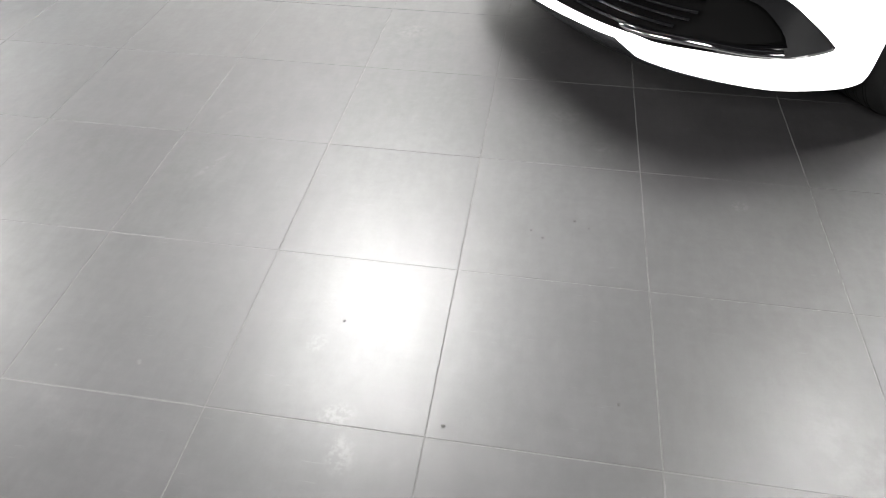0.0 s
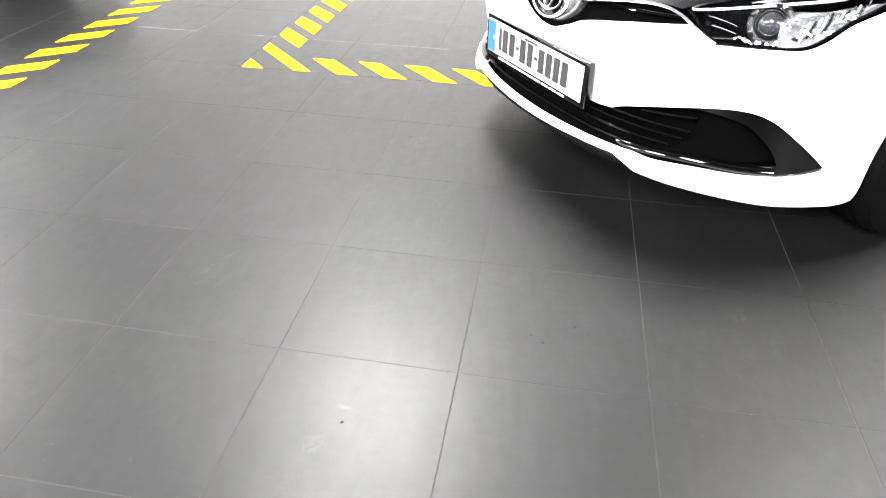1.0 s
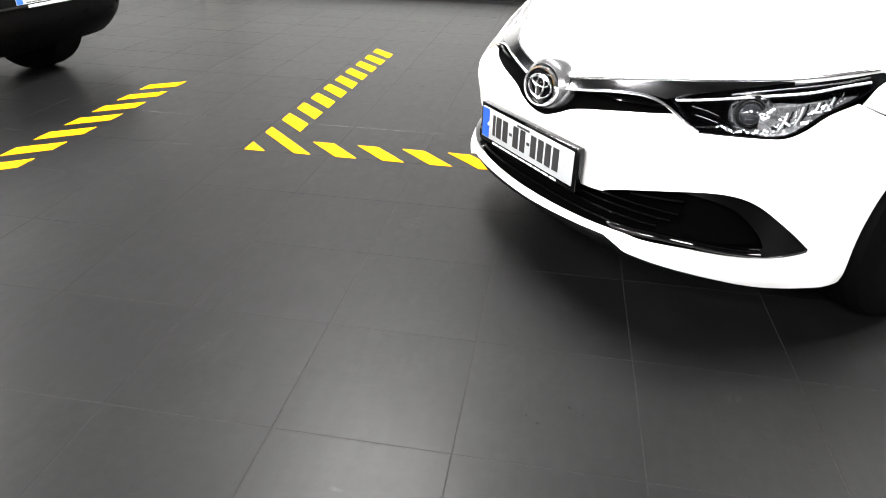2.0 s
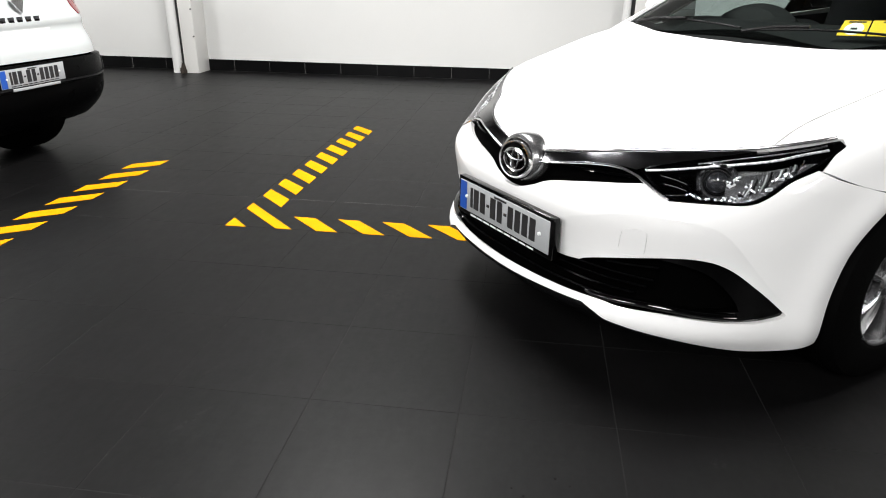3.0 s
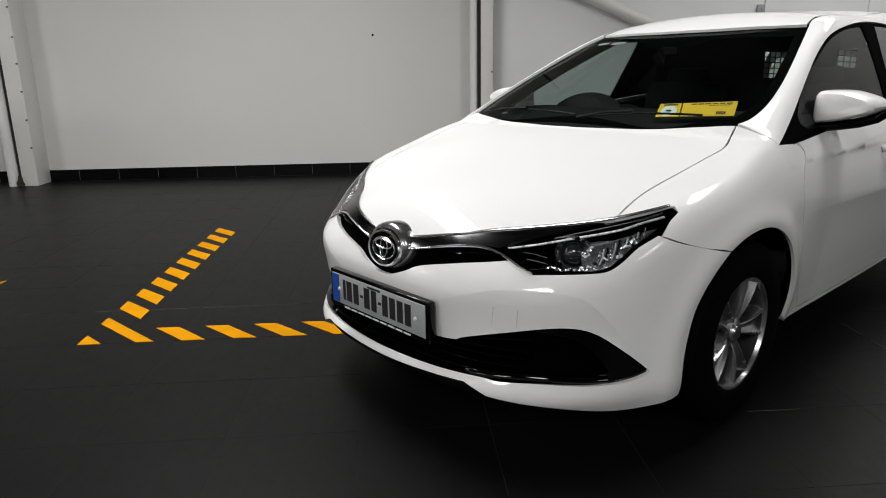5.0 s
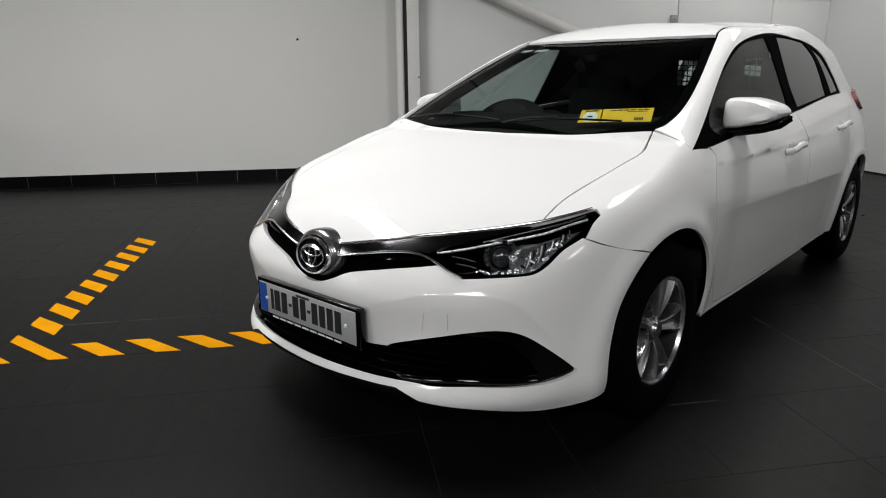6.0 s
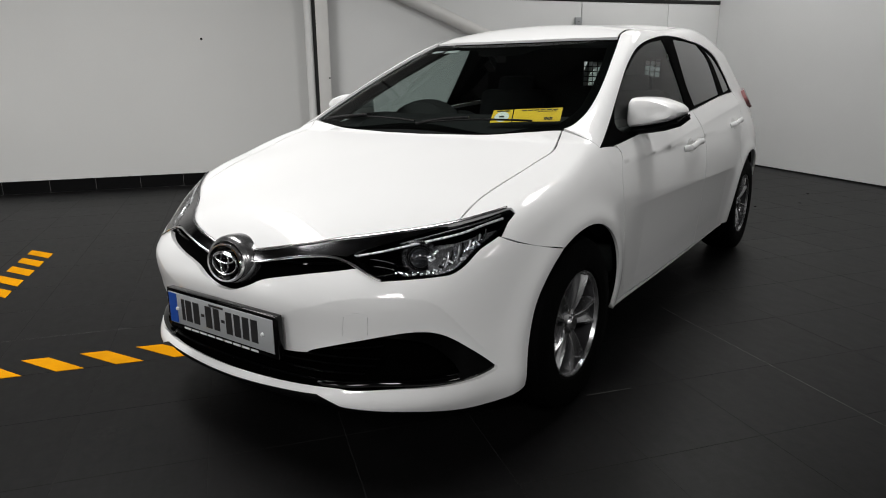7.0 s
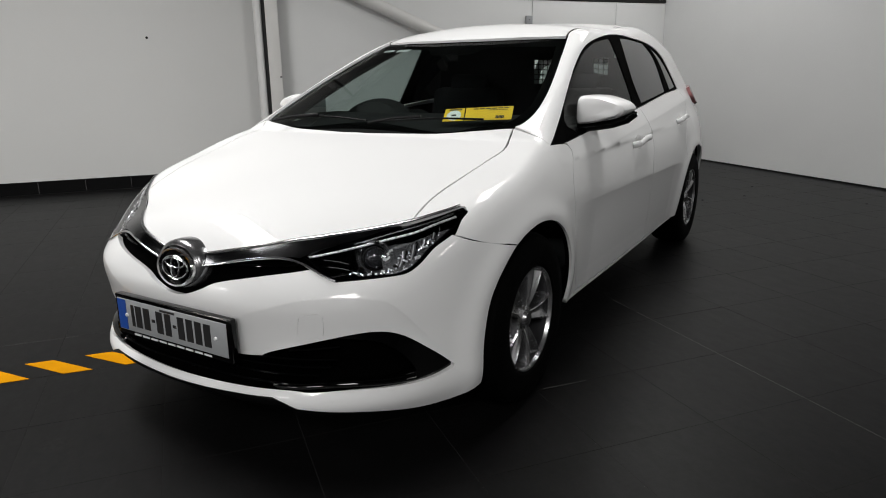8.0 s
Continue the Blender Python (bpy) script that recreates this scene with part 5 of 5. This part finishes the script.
# bulkhead with two wire-mesh windows
BULK_Y = 1.86
MESH_WINDOWS = ((0.02, 0.26), (0.40, 0.49))
bm = bmesh.new()
for x0, x1, z0, z1 in ((-0.70, 0.70, 0.30, 0.95), (-0.66, 0.66, 0.95, 1.105), (-0.52, 0.52, 1.25, 1.375), (-0.655, -0.60, 1.105, 1.19), (0.60, 0.655, 1.105, 1.19), (-0.60, 0.02, 1.105, 1.25), (0.26, 0.40, 1.105, 1.25), (0.40, 0.49, 1.105, 1.15), (0.49, 0.60, 1.105, 1.25)):
    add_box(bm, x0, x1, BULK_Y, BULK_Y + 0.012, z0, z1)
bulkhead = part("bulkhead", bm, CABIN, car, "black load bulkhead behind the seats", smooth=False)
for x0, x1 in MESH_WINDOWS:
    bm = bmesh.new()
    for k in range(int((x1 - x0) / 0.03) + 1):
        add_tube(bm, [(x0 + 0.03 * k, BULK_Y + 0.006, 1.10), (x0 + 0.03 * k, BULK_Y + 0.006, 1.255)], 0.003, 5)
    for k in range(6):
        add_tube(bm, [(x0, BULK_Y + 0.010, 1.10 + 0.03 * k), (x1, BULK_Y + 0.010, 1.09 + 0.03 * k)], 0.003, 5)
    part("wire_mesh", bm, WIRE, bulkhead)
sheet("headlining", panel_data(UP, both_ways([(0, 1.06, 1.34), (0.44, 1.13, 1.34), (0.43, 2.9, 1.3), (0, 2.95, 1.3)]), [], 0.1, 0, lift=-0.03, rim=0), SEAT_CLOTH, car)

for s in (1, -1):
    # a broad moulding between the screen's edge and the door glass, hollow side outwards
    inner = ((0.625, 0.42, 0.97), (0.612, 0.597, 1.050), (0.560, 0.835, 1.162), (0.515, 1.05, 1.252), (0.488, 1.185, 1.302))
    outer = ((0.742, 0.42, 0.955), (0.715, 0.570, 1.050), (0.662, 0.800, 1.165), (0.622, 1.03, 1.252), (0.585, 1.22, 1.312))
    bm, rows = bmesh.new(), []
    for p, q in zip(inner, outer):
        p, q = np.array(p), np.array(q)
        rows.append([bm.verts.new((s * v[0], v[1], v[2])) for v in (p, p + 0.25 * (q - p) + (0, 0, -0.010), p + 0.7 * (q - p) + (0, 0, -0.008), q, q + (0, 0, 0.012), p + 0.5 * (q - p) + (0, 0, 0.010), p + (0, 0, 0.012))])
    for p, q in zip(rows, rows[1:]):
        for j in range(7):
            bm.faces.new([p[j], p[(j + 1) % 7], q[(j + 1) % 7], q[j]])
    bm.faces.new(rows[0])
    bm.faces.new(rows[-1])
    bmesh.ops.recalc_face_normals(bm, faces=bm.faces)
    part("pillar_trim", bm, CABIN, car, "dark trim inside the windscreen pillar")

# yellow card and disc holder behind the screen
CARD = [Vector(p) for p in ((0.278, 0.535, 1.027), (0.482, 0.591, 1.037), (0.510, 0.506, 0.986), (0.311, 0.454, 0.979))]


def quad_slab(corners, thick):
    """A thin card through four corners."""
    n = (corners[1] - corners[0]).cross(corners[3] - corners[0]).normalized()
    bm = bmesh.new()
    top = [bm.verts.new(c) for c in corners]
    low = [bm.verts.new(c - n * thick) for c in corners]
    bm.faces.new(top)
    bm.faces.new(low[::-1])
    for i in range(4):
        bm.faces.new([top[i], low[i], low[(i + 1) % 4], top[(i + 1) % 4]])
    bmesh.ops.recalc_face_normals(bm, faces=bm.faces)
    return bm


def on_card(corners, u0, u1, v0, v1, lift):
    """A patch of a card, from fractions across and down it."""
    n = (corners[1] - corners[0]).cross(corners[3] - corners[0]).normalized()
    n = -n if n.y > 0 else n

    def at(u, v):
        return corners[0].lerp(corners[1], u).lerp(corners[3].lerp(corners[2], u), v) + n * lift
    return [at(u0, v0), at(u1, v0), at(u1, v1), at(u0, v1)]


notice = thing("yellow_card", "yellow printed card lying behind the windscreen", "card", CAR)
part("sheet", quad_slab(CARD, 0.0015), YELLOW_CARD, notice, smooth=False)
for u0, u1, v0, v1 in ((0.16, 0.94, 0.08, 0.16), (0.50, 0.90, 0.22, 0.27), (0.66, 0.84, 0.70, 0.90)):
    for k in range(6):
        a = u0 + (u1 - u0) * k / 6
        part("print_bar", quad_slab(on_card(CARD, a, a + (u1 - u0) / 6 * 0.8, v0, v1, 0.0015), 0.0008), INK, notice, smooth=False)
DISC = [Vector(p) for p in ((0.185, 0.514, 1.022), (0.272, 0.534, 1.026), (0.305, 0.452, 0.978), (0.213, 0.431, 0.974))]
ticket = thing("disc_card", "yellow disc card with a pale round print behind the windscreen", "card", CAR)
part("sheet", quad_slab(DISC, 0.0015), YELLOW_CARD, ticket, smooth=False)
part("print_bar", quad_slab(on_card(DISC, 0.2, 0.85, 0.06, 0.15, 0.0015), 0.0008), INK, ticket, smooth=False)
ring = []
bm = bmesh.new()
for k in range(28):
    a = 2 * math.pi * k / 28
    ring.append(bm.verts.new(on_card(DISC, 0.5 + 0.36 * math.cos(a), 0.51, 0.56 + 0.40 * math.sin(a), 0.57, 0.0018)[0]))
bm.faces.new(ring)
part("round_print", bm, CARD_WHITE, ticket, smooth=False)
part("print_bar", quad_slab(on_card(DISC, 0.38, 0.62, 0.50, 0.62, 0.0026), 0.0006), INK, ticket, smooth=False)


# ---- the white crossover in the next bay: x to its right when seen from behind, y from its tail to its nose ----
SUV = pose(-2.94, 2.27, 0, 0, 0, 84)
SUV_WIDTH = spline([0.2, 0.4, 0.62, 0.9, 1.05, 1.25, 1.6], [0.80, 0.845, 0.85, 0.845, 0.81, 0.72, 0.58])
SUV_TAIL = spline([0.2, 0.32, 0.42, 0.55, 0.63, 0.68, 0.76, 0.80, 0.84, 0.88, 1.05, 1.3, 1.6], [0.16, 0.03, 0.0, 0.0, 0.008, 0.018, 0.066, 0.076, 0.072, 0.092, 0.15, 0.34, 0.62])
SUV_NOSE = spline([0.2, 0.5, 0.8, 1.0, 1.2, 1.6], [4.30, 4.42, 4.38, 4.2, 3.3, 2.6])
SUV_ROOF = spline([-0.2, 0.5, 1.2, 2.2, 2.9, 3.4, 4.5], [1.50, 1.58, 1.62, 1.58, 1.32, 1.06, 0.90])


def suv_body(x, y, z):
    behind = np.maximum(0, 0.9 - y) / (0.9 - SUV_TAIL(z))
    ahead = np.maximum(0, y - 3.3) / np.maximum(SUV_NOSE(z) - 3.3, 0.15)
    plan = ((np.abs(x) / SUV_WIDTH(z)) ** 4.4 + behind ** 4.4 + ahead ** 3) ** 0.32
    return smax(0.8 * (plan - 1), (z - SUV_ROOF(y)) * 0.9, 0.08)


suv = thing("crossover_car", "white crossover car with a black rear bumper, parked", "car", SUV)
REAR = Around(suv_body, 0.9, -1, 0.85)
nu, nv = 60, 90
lat, lon = np.meshgrid(np.linspace(-1.5, 1.5, nu), np.linspace(0, 2 * np.pi, nv, endpoint=False), indexing="ij")
way = np.stack([np.cos(lat) * np.cos(lon), np.cos(lat) * np.sin(lon), np.sin(lat)], -1).reshape(-1, 3)
mid0, lo, hi = np.array([0, 2.2, 0.75]), np.zeros(nu * nv), np.full(nu * nv, 3.4)
for _ in range(32):
    m = 0.5 * (lo + hi)
    p = mid0 + m[:, None] * way
    ok = (suv_body(*p.T) < -0.045) & (p[:, 2] > 0.30)
    lo, hi = np.where(ok, m, lo), np.where(ok, hi, m)
p = mid0 + lo[:, None] * way
me = bpy.data.meshes.new("body")
me.from_pydata(p.tolist(), [], [(i * nv + j, i * nv + (j + 1) % nv, (i + 1) * nv + (j + 1) % nv, (i + 1) * nv + j) for i in range(nu - 1) for j in range(nv)])
me.materials.append(MATT_BLACK)
me.shade_smooth()
shell = new("inner_shell", me)
shell.parent = suv
LAMP = [(40.2, 1.025, C), (43.5, 1.045), (47.5, 1.030, C), (50.5, 0.965), (52.0, 0.900), (50.0, 0.868, C), (40.2, 0.862, C), (38.4, 0.918), (38.4, 0.984)]
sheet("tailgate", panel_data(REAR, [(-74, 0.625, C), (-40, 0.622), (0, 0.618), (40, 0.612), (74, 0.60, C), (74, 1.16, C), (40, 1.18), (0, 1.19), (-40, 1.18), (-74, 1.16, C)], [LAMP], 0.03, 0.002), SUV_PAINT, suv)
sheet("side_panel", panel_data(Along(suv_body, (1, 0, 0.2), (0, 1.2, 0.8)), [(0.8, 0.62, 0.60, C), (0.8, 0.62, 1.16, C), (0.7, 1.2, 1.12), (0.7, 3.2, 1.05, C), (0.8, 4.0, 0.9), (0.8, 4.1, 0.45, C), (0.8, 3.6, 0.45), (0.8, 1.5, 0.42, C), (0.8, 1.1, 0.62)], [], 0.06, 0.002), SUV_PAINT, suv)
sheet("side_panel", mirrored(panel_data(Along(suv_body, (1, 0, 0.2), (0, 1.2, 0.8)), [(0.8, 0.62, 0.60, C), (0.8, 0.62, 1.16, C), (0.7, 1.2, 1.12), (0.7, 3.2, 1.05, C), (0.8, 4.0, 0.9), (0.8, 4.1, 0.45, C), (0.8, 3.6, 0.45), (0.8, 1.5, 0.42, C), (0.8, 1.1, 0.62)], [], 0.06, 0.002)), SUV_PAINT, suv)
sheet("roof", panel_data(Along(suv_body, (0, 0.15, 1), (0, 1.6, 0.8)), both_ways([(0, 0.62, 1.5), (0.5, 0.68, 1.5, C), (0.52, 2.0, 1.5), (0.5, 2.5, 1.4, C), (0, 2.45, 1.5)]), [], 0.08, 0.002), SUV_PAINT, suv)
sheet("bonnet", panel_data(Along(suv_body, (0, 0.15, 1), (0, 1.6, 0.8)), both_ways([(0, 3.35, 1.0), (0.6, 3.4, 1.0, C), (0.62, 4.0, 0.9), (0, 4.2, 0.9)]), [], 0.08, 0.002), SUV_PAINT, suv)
sheet("rear_glass", panel_data(REAR, [(-50, 1.21, C), (0, 1.215), (50, 1.21, C), (46, 1.5, C), (0, 1.52), (-46, 1.5, C)], [], 0.06, 0.002, lift=-0.004), TINTED_GLASS, suv)
bumper = sheet("rear_bumper", panel_data(REAR, [(-76, 0.61, C), (-40, 0.612), (0, 0.608), (40, 0.602), (70, 0.59), (80, 0.58, C), (80, 0.30, C), (62, 0.27), (50, 0.235), (44, 0.24), (40, 0.215), (30, 0.21), (0, 0.205), (-50, 0.22), (-76, 0.28, C)], [], 0.03, 0.001, lift=0.024, rim=0.05), BUMPER_BLACK, suv, "black plastic rear bumper")
sheet("reflector", panel_data(REAR, [(46.5, 0.578, C), (50, 0.575, C), (53, 0.53), (53.5, 0.49, C), (50.5, 0.50), (48, 0.54)], [], 0.02, 0, lift=0.031, rim=0.006), material("dim_red_reflector", (0.16, 0.07, 0.08), 0.25), bumper)
part("bumper_step", tube(on_body(REAR, [(-50, 0.47), (0, 0.475), (36, 0.47), (41, 0.50), (43, 0.57)], 0.022), 0.012, 8), SATIN_BLACK, bumper)
lamp = sheet("tail_lamp", panel_data(REAR, LAMP, [], 0.02, 0.001, lift=0.006, rim=0.02), RED_LENS, suv, "red tail lamp with a clear centre")
sheet("clear_lens", panel_data(REAR, [(41.0, 0.985, C), (43.6, 0.985, C), (44.4, 0.930, C), (42.2, 0.925, C)], [], 0.02, 0, lift=0.009, rim=0.003), material("lamp_silver", (0.55, 0.5, 0.5), 0.2, metal=0.6), lamp)
sheet("dark_lens", panel_data(REAR, [(43.8, 0.998, C), (46.4, 0.988, C), (47.0, 0.942, C), (44.6, 0.938, C)], [], 0.02, 0, lift=0.009, rim=0.003), GLOSS_BLACK, lamp)
sheet("handle_trim", panel_data(REAR, [(-20, 0.80, C), (20, 0.80, C), (19, 0.775, C), (-19, 0.775, C)], [], 0.03, 0, lift=0.002, rim=0.004), material("paint_shadow_trim", (0.6, 0.6, 0.6), 0.3, coat=1.0), suv)
plate = plate_bars(suv, 0.50, 0.108, 0, False)
plate.matrix_local = pose(-0.022, -0.032, 0.488)
part("plate_strip", box(-0.20, 0.17, -0.040, -0.022, 0.466, 0.482, 0.002), WHITE_PLATE, suv, "narrow pale strip under the plate")
for k in range(6):
    spot = REAR.lay(REAR.flat(np.array([(-8.6 + 4.5 * k, 0.858)])))[0]
    part("letter_bar", box(spot[0] - 0.02, spot[0] + 0.02, spot[1] - 0.006, spot[1] + 0.004, 0.843, 0.874, 0.002), DARK_CHROME, suv, "plain chrome bar in place of lettering")
bm = prism([(-0.05, 0.0), (0.0, -0.075), (0.05, 0.0), (0.0, 0.075)], 0.008, pose(0.10, 0.105, 0.965, 90 - 18, 0, 0))
part("badge", bm, CHROME, suv, "plain chrome lozenge badge", smooth=False)
for x, y in ((0.20, 0.42), (-0.72, 0.95), (0.70, 3.45), (-0.70, 3.45)):
    tyre = part("tyre", lathe([(0.0, 0.02), (0.22, 0.03), (0.30, 0.03), (0.335, 0.005), (0.342, -0.03), (0.342, -0.17), (0.33, -0.205), (0.22, -0.215), (0, -0.2)], 56), RUBBER, suv)
    tyre.matrix_local = pose(x + (0.11 if x > 0 else -0.11), y, 0.342, 0, 90 if x > 0 else -90, 0)
part("hub_glint", lathe([(0.035, -0.0), (0.03, 0.012), (0, 0.015)], 20, pose(0.075, 0.40, 0.25, 0, -90, 0)), STEEL, suv)
part("underbody", box(-0.66, 0.66, 0.14, 4.1, 0.24, 0.36, 0.05), MATT_BLACK, suv)


# ---- floor: one bed of grout, tiles laid on it ----
TILE, JOINT = 0.4430, 0.0024


def tile_mesh(name, w, d, h, bevel, mat):
    """A slab with softened upper edges, from its lower corner."""
    bm = bmesh.new()
    low = [bm.verts.new((x, y, -h)) for x, y in ((0, 0), (w, 0), (w, d), (0, d))]
    mid = [bm.verts.new((x, y, -bevel)) for x, y in ((0, 0), (w, 0), (w, d), (0, d))]
    top = [bm.verts.new((x, y, 0)) for x, y in ((bevel, bevel), (w - bevel, bevel), (w - bevel, d - bevel), (bevel, d - bevel))]
    for a, b in ((low, mid), (mid, top)):
        for i in range(4):
            bm.faces.new([a[i], a[(i + 1) % 4], b[(i + 1) % 4], b[i]])
    bm.faces.new(top)
    return mesh_of(name, bm, mat, smooth=False)


floor = solid("floor", box(X0, X1, Y0, Y1, -0.12, -0.0005), GROUT, "dark grey square floor tiles with thin pale joints", "floor", kind="structure", smooth=False)
# stretches of joint rubbed pale
for x0, x1, y0, y1 in ((-2.13, -1.74, 4 * TILE, 0), (-1.42, -0.39, 4 * TILE, 0), (1.36, 1.55, TILE, 0), (5 * TILE, 0, -0.62, 1.0), (5 * TILE, 0, 1.06, 1.2)):
    h = JOINT * 0.5
    strip = box(x0, x1, y0 - h, y0 + h, -0.0022, -0.0002) if y1 == 0 else box(x0 - h, x0 + h, y0, y1, -0.0022, -0.0002)
    part("pale_joint", strip, PALE_GROUT, floor, smooth=False)
# long joints that have kept more of their grey filling
for k, y0, y1 in ((-1, -1.3, -0.1), (0, -1.3, 0.75), (1, -1.3, 0.75), (2, -1.0, 0.6)):
    h = JOINT * 0.42
    part("worn_joint", box(k * TILE - h, k * TILE + h, y0, y1, -0.0022, -0.0003), WORN_GROUT, floor, smooth=False)
slab = tile_mesh("floor_tile", TILE - JOINT, TILE - JOINT, 0.008, 0.0004, TILES)
far_v, far_f = [], []
for i in range(int(X0 / TILE) - 1, int(X1 / TILE) + 1):
    for j in range(int(Y0 / TILE) - 1, int(Y1 / TILE) + 1):
        x, y = i * TILE + JOINT / 2, j * TILE + JOINT / 2
        if x < X0 or y < Y0:
            continue
        w, d = min(TILE - JOINT, X1 - x), min(TILE - JOINT, Y1 - 0.012 - y)
        if w < 0.02 or d < 0.02:
            continue
        whole = w > TILE - JOINT - 1e-6 and d > TILE - JOINT - 1e-6
        if whole and -9 <= i <= 8 and -4 <= j <= 11:
            ob = new("floor_tile", slab)
            ob.parent = floor
            ob.matrix_local = pose(x, y, 0.0001 * noise.noise(Vector((i * 1.7, j * 2.3, 0))) * 4, 0.04 * noise.noise(Vector((i, j, 3.3))), 0.04 * noise.noise(Vector((i, j, 7.7))), 0)
        else:
            k, e = len(far_v), 0.0004
            far_v += [(x, y, -0.008), (x + w, y, -0.008), (x + w, y + d, -0.008), (x, y + d, -0.008), (x, y, -e), (x + w, y, -e), (x + w, y + d, -e), (x, y + d, -e), (x + e, y + e, 0), (x + w - e, y + e, 0), (x + w - e, y + d - e, 0), (x + e, y + d - e, 0)]
            for a in (0, 4):
                far_f += [(k + a + n, k + a + (n + 1) % 4, k + a + 4 + (n + 1) % 4, k + a + 4 + n) for n in range(4)]
            far_f.append((k + 8, k + 9, k + 10, k + 11))
me = bpy.data.meshes.new("far_tiles")
me.from_pydata(far_v, [], far_f)
me.materials.append(TILES)
far = tagged(new("far_tiles", me), kind="stuff")
far.parent = floor

# skirting of cut tiles along the back wall
skirting = thing("baseboard", "skirting of black cut tiles with pale joints", "skirting", kind="structure")
cut = tile_mesh("skirting_tile", TILE - 0.004, 0.132, 0.010, 0.0012, SKIRTING)
part("bedding", box(X0, X1 - 0.001, Y1 - 0.009, Y1 - 0.001, 0.0, 0.1335), PALE_GROUT, skirting, smooth=False)
for k in range(-25, 15):
    x = -0.83 + TILE * k
    if x < X0 or x + TILE > X1 or -4.16 < x + TILE / 2 - 0.0 < -3.9:
        continue
    ob = new("skirting_tile", cut)
    ob.parent = skirting
    ob.matrix_local = pose(x, Y1 - 0.0105, 0.001, 90, 0, 0)

cut_end = tile_mesh("skirting_tile", 0.205, 0.132, 0.010, 0.0012, SKIRTING)
ob = new("skirting_tile", cut_end)
ob.parent = skirting
ob.matrix_local = pose(-0.83 - 8 * TILE, Y1 - 0.0105, 0.001, 90, 0, 0)

# small chips and crumbs on the floor
bm = bmesh.new()
chips = [(5.55, 3.55), (5.1, 3.2), (5.75, 2.45), (4.6, 3.2), (0.27, -0.23), (0.305, -0.252), (-0.225, -0.634), (0.162, -0.279), (0.192, -0.303), (0.366, -0.757), (0.032, -0.857)]
for x, y in chips:
    made = bmesh.ops.create_icosphere(bm, subdivisions=1, radius=1)["verts"]
    r = random.uniform(0.003, 0.005) if y < 2 else 0.016
    for v in made:
        v.co = Vector((x + r * v.co.x * random.uniform(0.6, 1.3), y + r * v.co.y * random.uniform(0.6, 1.3), 0.001 + max(0, v.co.z) * r * 0.35))
solid("floor_crumbs", bm, material("crumbs", (0.004, 0.0038, 0.0036), 0.9, specular=0.1, vary=0.5, scale=40), "small crumbs of dirt lying on the tiles", "dirt", kind="stuff")
